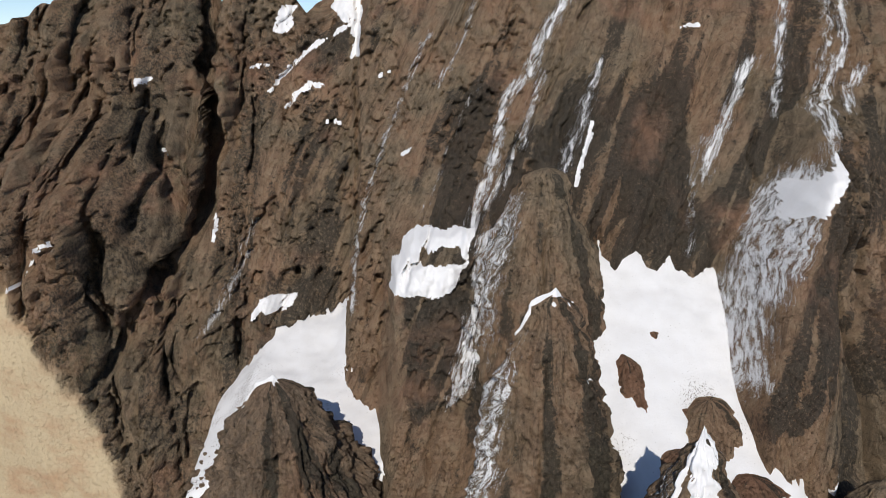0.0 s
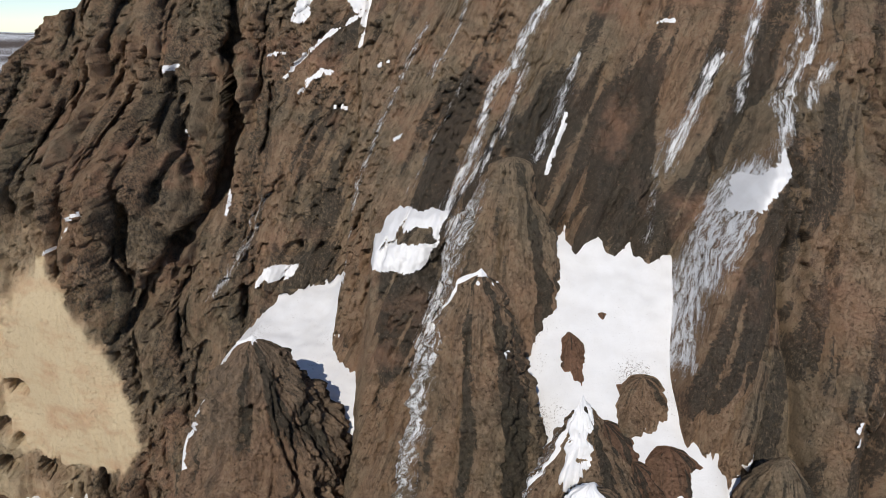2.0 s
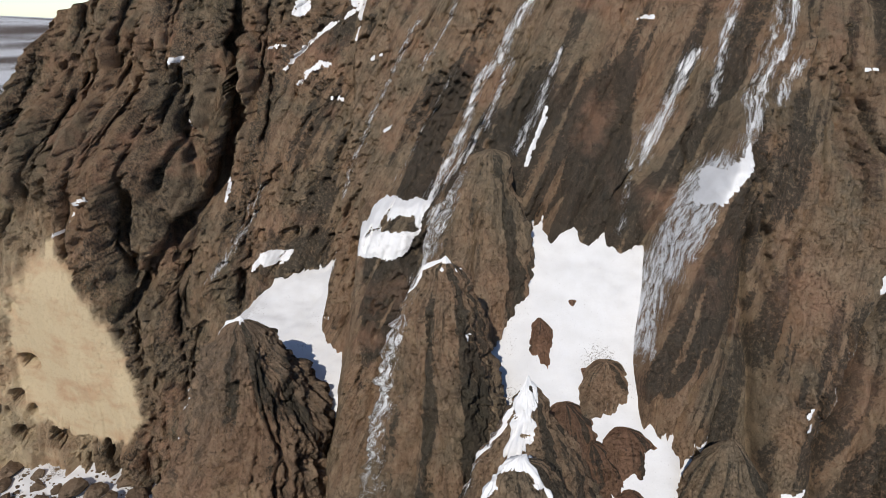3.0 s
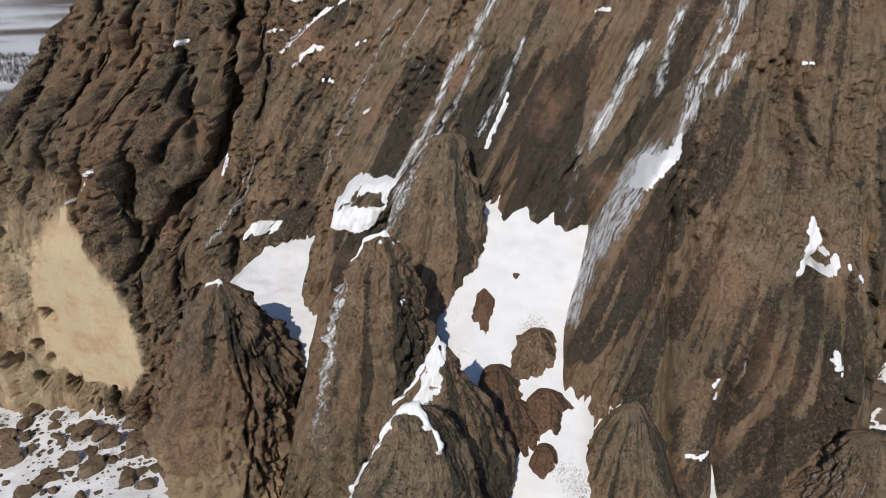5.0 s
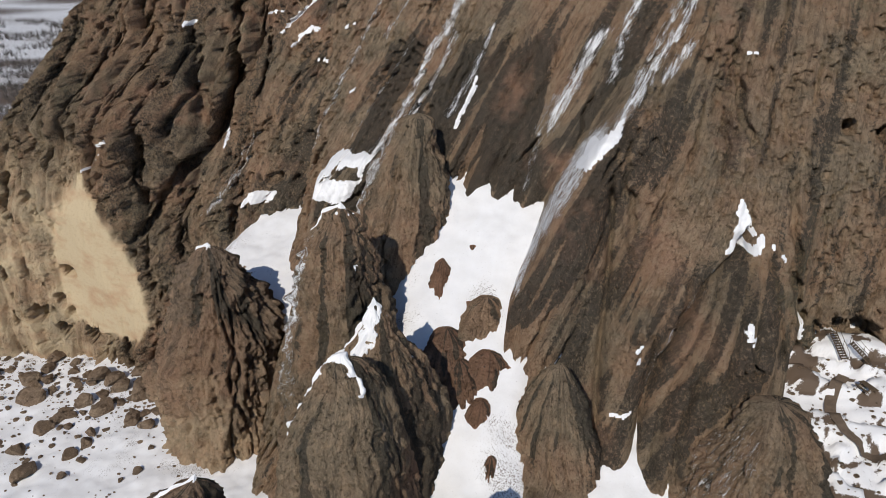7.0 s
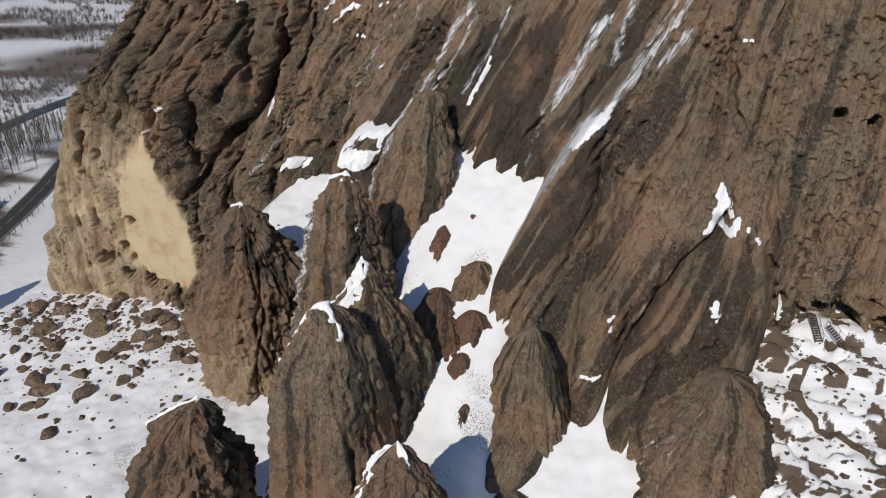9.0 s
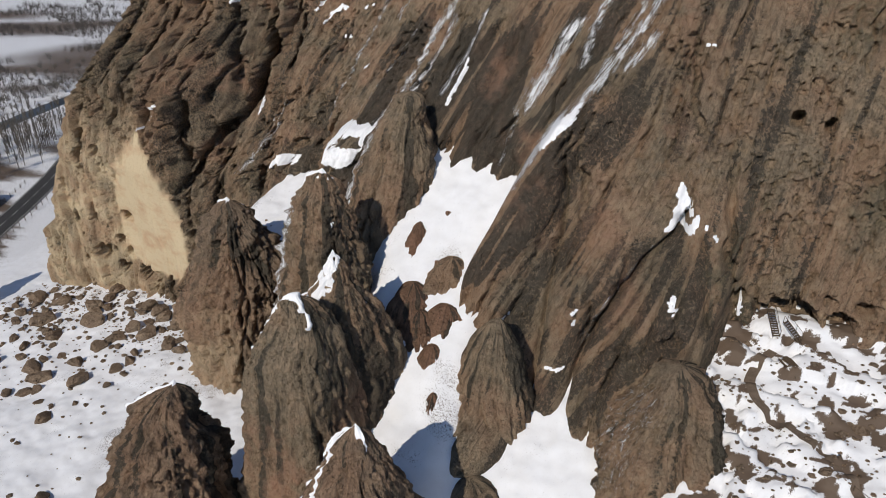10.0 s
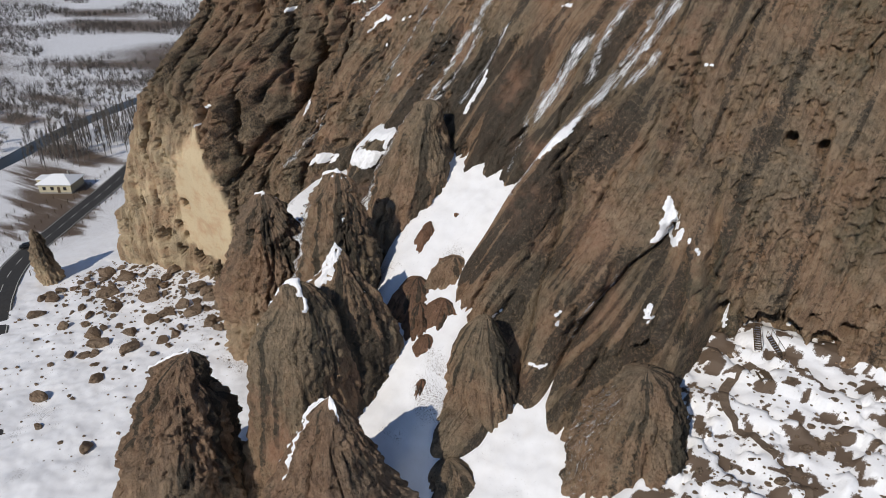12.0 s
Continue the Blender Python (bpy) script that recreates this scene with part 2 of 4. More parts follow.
# ---- the plan of the rock face: y at a place (x, z) ----
KX = [-100, -75, -58, -45, -36, -20, -13.6, -11.2, 0, 12, 20, 30, 36, 42, 50, 57, 62, 65, 72, 95, 150]
KZ = [5, 20, 35, 50, 65, 85]
COLUMNS = (  # y at each of those heights
    (71, 73, 74, 80, 94, 112), (71, 73, 74, 80, 94, 112), (72, 74, 73, 78, 97, 116), (70, 71, 71.5, 75, 99, 118), (66, 69, 77, 90, 103, 120),
    (62, 73, 84, 94, 106, 122), (62, 75, 87.5, 94, 103, 118), (52, 62, 76, 84, 96, 110), (50, 58, 70, 79, 93, 106), (50, 60, 70, 77, 88, 101),
    (50, 59, 68, 74.5, 84, 97))
COLUMNS_RIGHT = (
    (50, 59, 67, 74, 82, 96), (44, 49, 60, 70, 80, 95), (42, 45, 54.5, 67, 79, 94), (42, 45, 53.5, 66, 78, 94), (41, 45, 52, 66.5, 77.5, 95),
    (46, 50, 57, 68, 78, 95), (60, 64, 67.5, 71, 79.5, 95), (63, 66, 69, 73, 80, 94), (64, 67, 70, 74, 81, 95), (60, 64, 68, 74, 82, 96))
KY = np.array(COLUMNS + COLUMNS_RIGHT, float)


def base_y(x, z):
    """Cubic along x, and along z, through the plan's few stations."""
    def spline(ks, vals, q):
        ks = np.asarray(ks, float)
        i = np.clip(np.searchsorted(ks, q, side="right") - 1, 0, len(ks) - 2)
        f = np.clip((q - ks[i]) / (ks[i + 1] - ks[i]), 0, 1.5)
        return i, np.where(f < 1, f * f * (3 - 2 * f) * 0.5 + f * 0.5, f)
    i, f = spline(KX, None, x)
    j, g = spline(KZ, None, z)
    return (KY[i, j] * (1 - f) + KY[i + 1, j] * f) * (1 - g) + (KY[i, j + 1] * (1 - f) + KY[i + 1, j + 1] * f) * g


CLEFTS = [  # chain of (x, z), width, depth
    ([(-37.0, 82), (-36.6, 76), (-36.0, 68.6), (-33.4, 60.5), (-32.4, 53.1), (-33.6, 47.0), (-36.5, 41.8), (-39, 36)], 1.5, 12.0),
    ([(-41.2, 63.5), (-39.4, 57.9), (-36.2, 50.9), (-36.4, 46.0)], 0.9, 5.0),
    ([(-44.4, 54.2), (-42.6, 48.6), (-42.0, 42.4), (-41.2, 37.4), (-38.8, 33.8)], 1.0, 5.5),
    ([(-45.8, 49.3), (-43.8, 44.5), (-42.6, 38.7), (-40.7, 30.8)], 0.8, 4.0),
    ([(-39.2, 39.5), (-38.6, 36.0), (-41.6, 31.0)], 0.9, 4.5),
    ([(-58.0, 63.5), (-57.1, 57.2), (-54.6, 51.5)], 0.8, 4.0),
    ([(-55.8, 68.0), (-56.0, 62.7), (-53.4, 57.7)], 0.9, 4.0),
    ([(-42.8, 64.5), (-42.2, 60.2), (-40.9, 54.1)], 0.7, 4.0),
    ([(-38.3, 45.0), (-34.9, 38.5), (-37.2, 31.8)], 0.8, 4.0),
    ([(-48.5, 66), (-47.6, 59), (-48.4, 53)], 0.8, 4.0),
    ([(-50.8, 73), (-50.4, 66), (-51.6, 60)], 0.7, 3.5),
    ([(-29.6, 70), (-30.2, 63), (-31.4, 57)], 0.6, 3.0),
    ([(-61.6, 66), (-62.0, 57), (-60.6, 50)], 0.7, 3.5),
    ([(40.5, 62), (41.5, 52.4), (43.0, 48.3), (41.4, 44.6)], 0.5, 1.6),
    ([(40.1, 54.0), (39.4, 47.4), (38.3, 42.9), (36.9, 39.0)], 0.3, 1.2),
    ([(53.5, 68), (53.9, 65.7), (54.8, 59.6), (57.4, 56.1)], 0.55, 2.6),
    ([(52.0, 63.1), (53.1, 57.0), (52.3, 51.2)], 0.35, 1.4),
    ([(60.5, 56), (62.0, 48), (62.8, 42), (64.0, 36), (64.6, 31)], 0.6, 2.4),
    ([(-13.4, 84), (-12.2, 62), (-11.6, 46), (-11.6, 38)], 0.7, 3.0),
    ([(50.5, 63), (49.0, 56), (47.0, 50)], 0.3, 1.0),
]
GROOVES = [  # sharp valleys between round-backed ribs: chain of (x, z), reach, depth
    ([(39.6, 54), (40.0, 48.5), (40.2, 43.0), (40.4, 39.1), (40.4, 33.8), (40.6, 29.4), (41.7, 21)], 2.2, 3.0),
    ([(56.4, 48.5), (55.4, 45.5), (52.1, 42.0), (49.5, 37.4), (47.1, 32.0), (46.0, 27.0), (45.6, 20)], 2.4, 3.8),
    ([(56.2, 46.0), (52.4, 38.9), (48.8, 30.5), (47.8, 24)], 0.9, 1.0),
    ([(56.8, 45.6), (53.8, 39.3), (51.6, 31.7), (50.5, 25)], 0.9, 1.1),
    ([(57.5, 45.7), (55.9, 39.7), (54.8, 33.6)], 0.9, 1.1),
    ([(58.2, 45.8), (58.2, 40.7), (57.9, 36.0)], 0.9, 1.0),
    ([(58.8, 46.3), (60.4, 41.3), (61.6, 35.0)], 0.9, 1.0),
    ([(45.5, 50.5), (44.6, 44), (43.8, 37.0)], 1.0, 0.7),
]
CAVES = [  # x, z, half width, half height, depth
    (-21.4, 34.2, 0.8, 1.0, 2.5), (-20.4, 41.2, 1.7, 0.9, 1.6), (-20.2, 41.0, 0.5, 0.7, 3.2), (-25.4, 39.0, 0.7, 1.0, 2.0), (-24.9, 41.2, 0.6, 0.9, 2.0),
    (-35.0, 36.5, 0.8, 1.2, 3.0), (-39.6, 36.0, 0.5, 0.8, 2.0), (-28.6, 35.6, 0.3, 0.6, 1.2), (-27.6, 35.6, 0.35, 0.6, 1.2), (-17.0, 40.8, 0.4, 0.5, 1.2),
    (-7.8, 42.3, 0.7, 1.3, 2.0), (71.6, 33.6, 3.9, 2.9, 2.8), (78.2, 33.6, 1.7, 2.0, 2.6), (80.6, 36.8, 1.1, 1.0, 1.8),
    (67.7, 59.4, 0.9, 0.9, 2.2), (71.8, 58.8, 0.7, 0.9, 2.2), (64.6, 36.6, 1.0, 0.9, 2.2), (75.9, 37.2, 0.4, 0.7, 1.4), (82.8, 40.3, 0.5, 0.7, 1.4),
    (-58.3, 23.5, 1.7, 1.0, 3.0), (-61.2, 17.5, 0.8, 0.9, 2.0), (-70.5, 35.4, 1.2, 1.3, 2.5), (-68.0, 33.0, 0.8, 0.9, 2.0),
    (-66.4, 13.8, 1.6, 1.5, 3.0), (-61.0, 11.0, 1.7, 1.4, 2.8), (-54.0, 11.0, 2.0, 1.5, 2.8), (-73.5, 21.0, 0.9, 1.2, 2.2), (-64.5, 37.5, 0.8, 1.0, 2.0),
    (-72.0, 12.0, 1.0, 1.2, 2.4), (-64.0, 20.0, 0.5, 0.6, 1.4), (-59.0, 15.0, 0.7, 0.7, 1.6), (-63.0, 14.6, 0.5, 0.7, 1.6),
    (57.6, 35.4, 1.6, 0.9, 2.2), (51.6, 35.4, 0.3, 0.9, 1.0), (47.0, 36.0, 0.25, 0.4, 0.8),
]


CRACKS = []
crack_pick = random.Random(19)
for _ in range(210):
    ax, az = crack_pick.uniform(-72, 88), crack_pick.uniform(14, 84)
    far_left = ax < -26
    run = crack_pick.uniform(2.5, 9.0)
    slope = crack_pick.gauss(-0.15 if far_left else 0.42 if ax < 50 else 0.12, 0.16)
    wide = crack_pick.uniform(0.35, 0.9) if far_left else crack_pick.uniform(0.22, 0.42)
    if not (-64 < ax < -36 and az < 45):
        CRACKS.append(((ax, az), (ax - slope * run, az - run), wide, wide * crack_pick.uniform(2.5, 5.0)))


def lean(x):
    return 0.47 - 0.33 * step(44, 62, x) - 0.60 * step(-12, -34, x)


def rib_x(z):
    """Where the tall rib of the gully's far side begins."""
    return np.interp(z, [20, 28, 32, 38, 43, 50, 61, 70], [31, 29, 26.6, 27.4, 29.3, 31.6, 38, 43])


def cliff_y(x, z, fine=True):
    x, z = np.asarray(x, float), np.asarray(z, float)
    wx = x + 1.3 * perlin(x / 14, z / 14, 3.3)
    y = base_y(wx, z)
    # the face turns back at its free end
    edge = -66 - (72 - z) * 0.30 + 1.8 * perlin(z / 7, 0.4, 8.8)
    d = np.clip(edge - x, 0, None)
    y = y + 3.0 * d + 0.12 * d * d
    # the tall rib
    q = x - rib_x(z) + 0.6 * perlin(z / 9, 1.5)
    y = y - np.interp(z, [32, 40, 50, 58, 61.5, 66], [14, 13, 9.5, 8, 6, 0]) * step(0, 2.2, q) * (1 - step(3, 13, q))
    # ledge left of the dome
    y = y - 6.0 * (1 - step(48, 52.5, z - 0.3 * (x - 1))) * step(-8, -5, x) * (1 - step(6, 9, x))
    # leaning ribs, round-backed with sharp grooves between
    r = wx - lean(wx) * (z - 50)
    left = 1 - step(-34, -22, x)
    right = step(50, 64, x)
    clean = step(24, 34, x) * (1 - step(52, 60, z)) * (1 - step(60, 66, x))   # broad washed ribs at the foot
    gully = step(8, 16, x) * (1 - step(34, 40, x - 0.3 * (z - 50)))
    flute = np.abs(np.sin(np.pi * (r + 0.9 * perlin(r / 6, z / 25, 2.7)) / 4.6))
    out = (1 - gully) * (1 - 0.75 * clean) * (3.6 * (billow(r / 9.5, z / 60, 1.1, 1) - 0.25) * (1 - 0.5 * right) + 1.7 * (billow(r / 3.6, z / 30, 4.2, 1) - 0.25))
    out = out + gully * 1.4 * (flute - 0.5) + 0.45 * (1 - left) * (billow(r / 1.3, z / 14, 7.7, 1) - 0.25)
    scar = scar_mask(x, z)
    low = (1 - step(-56, -50, x)) * (1 - step(36, 50, z))
    calm = (1 - 0.95 * scar) * (1 - 0.6 * low) * (1 - 0.6 * clean) * (1 - 0.7 * gully)
    rough = fbm(x / 4.0, z / 9.0, 3.7, 4, 0.5)
    # buttresses at the free end: each swells slowly and breaks off in a steep shaded side
    lx = x + 0.15 * (z - 55) + 1.6 * perlin(x / 9, z / 13, 3.0) + 0.5 * perlin(x / 2.5, z / 5, 8.0)

    def broken(u):
        f = u - np.floor(u)
        return f ** 0.8 * (1 - step(0.88, 1.0, f))
    tall = 0.45 + 0.8 * np.clip(0.5 + 1.2 * perlin(lx / 9, z / 16, 4.0), 0, 1)
    small = 0.2 + np.clip(0.5 + 1.6 * perlin(lx / 4, z / 6, 14.0), 0, 1)
    pipes = tall * 3.8 * broken(lx / 7.3) + small * 2.1 * broken(lx / 2.7 + 0.35 * perlin(x / 5, z / 7, 1.0))
    knobs = billow(x / 2.8, z / 6.5, 5.0, 2)
    out = out * (1 - 0.75 * left) + left * calm * (1.0 * rough + pipes - 2.4 + 1.2 * (knobs - 0.3)) + (1 - left) * 0.8 * rough * (1 - 0.4 * right) * (1 - 0.5 * clean)
    if fine:
        out = out + (0.38 + 0.22 * left - 0.1 * right) * calm * fbm(x / 1.2, z / 1.9, 1.8, 4, 0.66)
        # weathered hollows
        hollow = perlin(x / 1.3, z / 1.5, 12.5) + 0.5 * perlin(x / 5, z / 5, 2.2)
        out = out - (0.85 + 0.3 * left) * calm * step(0.42, 0.49, hollow)
        pits = perlin(x / 0.75, z / 0.7, 32.5) + 0.9 * perlin(x / 7, z / 7, 7.2) - 0.06 * (1 - left)
        out = out - 0.85 * (calm + 0.25 * clean) * step(0.37, 0.44, pits)
        hollow = perlin(x / 1.9, z / 3.6, 22.5)
        out = out - 1.2 * left * calm * step(0.42, 0.49, hollow)
    y = y - out
    bent = x + 0.7 * perlin(x / 2.5, z / 2.5, 5.0)
    for chain, width, depth in CLEFTS:
        dist, along = line_distance(bent, z, chain)
        y = y + depth * np.sin(np.pi * np.clip(along * 0.9 + 0.08, 0, 1)) * (1 - step(width * 0.65, width * 1.1, dist))
    for chain, reach, depth in GROOVES:
        dist, along = line_distance(x + 0.25 * perlin(x / 3, z / 3, 6.0), z, chain)
        y = y + depth * np.exp(-dist / reach * 1.5) * step(0, 0.12, along) + 0.45 * depth * (1 - step(0.12, 0.4, dist)) - 0.2 * depth * np.exp(-(dist / reach - 1.6) ** 2)
    y = np.array(y)
    for (ax, az), (bx, bz), width, depth in CRACKS:
        near = (x > min(ax, bx) - 1) & (x < max(ax, bx) + 1) & (z > min(az, bz) - 1) & (z < max(az, bz) + 1)
        if near.any():
            dist, along = line_distance(bent[near] + 0.3 * perlin(x[near], z[near], 2.0), z[near], [(ax, az), (bx, bz)])
            y[near] += depth * np.sin(np.pi * along) ** 0.5 * (1 - step(width * 0.4, width, dist))
    for cx, cz, hw, hh, depth in CAVES:
        if cx > 60:
            depth = depth * 1.9
        if cx < -50:
            hw, hh, depth = hw * 1.25, hh * 1.2, depth * 1.3
        near = (np.abs(x - cx) < hw * 1.6) & (np.abs(z - cz) < hh * 1.8)
        if not near.any():
            continue
        px, pz = x[near], z[near]
        e = ((px - cx) / hw) ** 2 + np.where(pz < cz, ((pz - cz) / hh * 0.8) ** 4, ((pz - cz) / hh) ** 2) + 0.35 * perlin(px / 0.8, pz / 0.8, cx)
        y[near] += depth * (1 - step(0.75, 1.15, e))
    return y


SCAR = [(-53, 43.5), (-50, 41.5), (-46.5, 37.2), (-43.0, 31.5), (-39.0, 23.5), (-37.0, 18), (-40.5, 13.5), (-52, 11.5), (-60, 13), (-62.5, 22), (-60.5, 31), (-56, 40)]


def scar_mask(x, z):
    return step(-0.5, np.where(x < -52, 3.5, 0.7), inside_distance(x + 0.8 * perlin(x / 3, z / 3, 9.1), z + 0.6 * perlin(x / 2, z / 2, 1.1), SCAR))


def top_z(x):
    return np.interp(x, [-110, -72, -66, -60, -50, -42, -37, -35.8, -34.5, -28, -24, -22, -18, -10, 10, 150],
                     [58, 66, 72, 77, 79, 81, 79.5, 73, 79, 80, 79, 76.5, 79, 92, 100, 104])


PANELS = [  # slabs darkened by lichen: outlines of (x, z)
    [(55.6, 47.0), (58.6, 46.2), (62.0, 36), (58.9, 34.6), (53.1, 30.0), (48.3, 24), (46.2, 22), (46.6, 29), (47.6, 32.3), (51, 39.6)],
    [(41.5, 46.9), (45.0, 48.2), (45.0, 42.0), (43.4, 37.9), (41.7, 38.0), (41.1, 41.8)],
    [(19.6, 50.4), (22.9, 64.2), (25.5, 66.1), (22.0, 46.3), (19.8, 47.1)],
    [(23.2, 47), (26.5, 64.9), (29.0, 66.8), (26.8, 45.0), (23.8, 44.1)],
    [(28.5, 53.6), (31.9, 55.8), (35.3, 60.1), (33.0, 51.5), (30.4, 45.2), (27.8, 44.2)],
    [(-2.0, 50.6), (0.6, 58.4), (4.9, 67.0), (5.0, 62.0), (3.3, 50.6)],
    [(4.6, 51.7), (8.7, 60.3), (13.0, 65.8), (10.8, 58.5), (7.4, 51.9)],
    [(-4.4, 44.2), (2.3, 44.0), (1.9, 39.5), (-0.5, 33.9), (-3.7, 32.2)],
    [(37.7, 57.2), (40.1, 54.8), (39.6, 48.1), (37.4, 43.2), (33.1, 39.2), (30.0, 36.8), (29.8, 40), (34.3, 49.0)],
]


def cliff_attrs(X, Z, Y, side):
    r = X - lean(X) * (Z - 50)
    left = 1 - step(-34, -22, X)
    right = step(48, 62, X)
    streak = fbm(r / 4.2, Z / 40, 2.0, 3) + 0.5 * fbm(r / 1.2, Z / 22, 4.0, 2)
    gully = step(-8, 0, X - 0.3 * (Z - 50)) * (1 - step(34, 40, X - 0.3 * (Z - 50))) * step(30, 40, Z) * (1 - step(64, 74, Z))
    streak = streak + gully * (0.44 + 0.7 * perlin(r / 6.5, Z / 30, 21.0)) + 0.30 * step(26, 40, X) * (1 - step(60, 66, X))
    # right-facing rib sides made darker: shade painted along with the lichen
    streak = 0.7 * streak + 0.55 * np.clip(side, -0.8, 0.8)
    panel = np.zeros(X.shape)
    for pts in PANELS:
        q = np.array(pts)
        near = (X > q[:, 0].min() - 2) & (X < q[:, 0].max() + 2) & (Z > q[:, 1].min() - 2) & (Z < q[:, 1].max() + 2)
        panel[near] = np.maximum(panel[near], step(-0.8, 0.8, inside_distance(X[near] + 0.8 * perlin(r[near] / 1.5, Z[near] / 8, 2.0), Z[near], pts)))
    # right flank of each groove darkened: crease shade put into the colour
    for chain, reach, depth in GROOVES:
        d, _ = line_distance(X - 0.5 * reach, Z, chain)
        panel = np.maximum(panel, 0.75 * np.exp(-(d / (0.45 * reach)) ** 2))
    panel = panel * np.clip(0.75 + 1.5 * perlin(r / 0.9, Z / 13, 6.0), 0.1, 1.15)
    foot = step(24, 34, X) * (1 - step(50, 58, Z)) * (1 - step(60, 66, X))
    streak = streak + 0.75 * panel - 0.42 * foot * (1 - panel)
    lich_shade = step(-0.10, 0.36, streak + 0.22 * fbm(X / 9, Z / 9, 1.0, 2) - 0.24 * right - 0.02)
    lich_shade = np.clip(lich_shade * (0.8 + 0.3 * gully) * (1 - 0.3 * left), 0, 1)
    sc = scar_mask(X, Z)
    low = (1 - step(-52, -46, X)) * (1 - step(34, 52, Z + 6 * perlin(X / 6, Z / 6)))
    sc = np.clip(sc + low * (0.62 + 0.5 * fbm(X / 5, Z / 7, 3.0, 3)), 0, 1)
    lich_shade = lich_shade * (1 - sc)
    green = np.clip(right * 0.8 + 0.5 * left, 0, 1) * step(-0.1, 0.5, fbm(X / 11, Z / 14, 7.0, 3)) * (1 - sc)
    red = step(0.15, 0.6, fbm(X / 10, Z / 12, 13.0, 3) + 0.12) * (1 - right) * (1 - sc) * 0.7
    return {"lichen_shade": lich_shade, "scar": sc, "green": green, "red": red}


xs = np.concatenate([np.arange(-96, 92, 0.2), np.arange(92, 150, 1.0)])
vs = np.linspace(0, 1, 420)
X, V = np.meshgrid(xs, vs)
Z = 2.0 + (top_z(X) + 1.2 * perlin(X / 3.0, 0.7) * (X < -12) - 2.0) * V
Y = cliff_y(X, Z)
back = np.linspace(0, 1, 14)[1:, None]
Xb, Yb = np.repeat(X[-1:], 13, 0), Y[-1:] + back * 70
Zb = np.repeat(Z[-1:], 13, 0) - back * (8 + 20 * (1 - step(-60, -10, Xb))) + 1.0 * fbm(Xb / 7, Yb / 7, 1.0, 3) * np.minimum(1, back * 6)
# deep clefts of the free end run back aslant
run = np.cumsum(np.pad(Y, ((0, 0), (21, 20)), mode="edge"), axis=1)
X = X - 0.6 * np.clip(Y - (run[:, 41:] - run[:, :-41]) / 41 - 0.6, 0, 9) * (1 - step(-30, -20, X))
P = np.stack([np.vstack([X, Xb]), np.vstack([Y, Yb]), np.vstack([Z, Zb])], -1)
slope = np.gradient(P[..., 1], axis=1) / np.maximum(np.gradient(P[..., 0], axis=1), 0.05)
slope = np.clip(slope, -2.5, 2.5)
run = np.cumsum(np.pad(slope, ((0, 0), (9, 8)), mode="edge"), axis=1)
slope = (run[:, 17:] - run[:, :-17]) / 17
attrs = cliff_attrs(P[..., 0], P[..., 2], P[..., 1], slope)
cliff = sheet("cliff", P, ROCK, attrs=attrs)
tagged(cliff, "towering brown tuff rock face with leaning dark-streaked ribs", "cliff", kind="structure")


# ---- ground ----
def ground_z(x, y):
    x, y = np.asarray(x, float), np.asarray(y, float)
    # valley side, falling to the road and the plain
    valley = 9.5 + 0.09 * (y - 62) - 0.12 * np.clip(-30 - x, 0, 60) - 0.05 * np.clip(-x, 0, 30)
    valley = np.where(x < -88, np.minimum(valley, 1.0), valley) * (1 - step(-70, -100, x))
    valley = valley - 0.6 * step(-95, -130, x)
    # snow gully behind the pinnacles
    gully = np.where(y > 40, 25.4 + 0.65 * (y - 40), 25.4 + 0.5 * (y - 40))
    gully = np.clip(gully, 6, 50) - 2.0 * step(30, 36, x)
    # terrace before the caves
    terrace = np.clip(31.9 + 0.30 * (y - 66), 12, 33)
    fore = np.clip(22.5 + 0.5 * (y - 46), 8, 27)
    g = gully + (np.minimum(fore, gully) - gully) * step(33, 40, x)
    g = g + (terrace - g) * step(55, 64, x)
    z = valley + (g - valley) * step(2, 20, x + 0.25 * (y - 42))
    # snow shelf under the small caves, running up into the crack
    shelf = 32.3 + 0.35 * (y - 77) + 0.8 * np.minimum(0, x + 23) + 0.25 * np.clip(y - 74, 0, 30) * np.exp(-((x + 11.6) / 1.6) ** 2)
    m = step(-31, -28, x) * (1 - step(0, 5, x)) * step(60, 64, y)
    z = z + np.maximum(shelf - z, 0) * m
    near = step(-110, -85, x)
    z = z + near * (0.5 * fbm(x / 7, y / 7, 0.0, 3) + 0.10 * fbm(x / 1.3, y / 1.3, 3.0, 2))
    rough = step(60, 66, x) * (1 - step(105, 125, x)) * step(24, 36, y)
    z = z + rough * (1.1 * step(0.0, 0.16, fbm(x / 6, y / 3.6, 6.0, 4)) - 0.8 + 0.5 * (billow(x / 4, y / 3.0, 2.0, 2) - 0.3))
    # far hills
    far = np.hypot(x + 100, y - 60)
    z = z + step(500, 2500, far) * (25 + 45 * fbm(x / 900, y / 900, 5.0, 3))
    return z


def spread(lo, hi, fine, reach, grow=1.16):
    mid = list(np.arange(lo, hi, fine))
    a, b, s = [], [], fine
    while not b or b[-1] < reach:
        s *= grow
        a.append((a[-1] if a else lo) - s)
        b.append((b[-1] if b else mid[-1]) + s)
    return np.array(a[::-1] + mid + b)


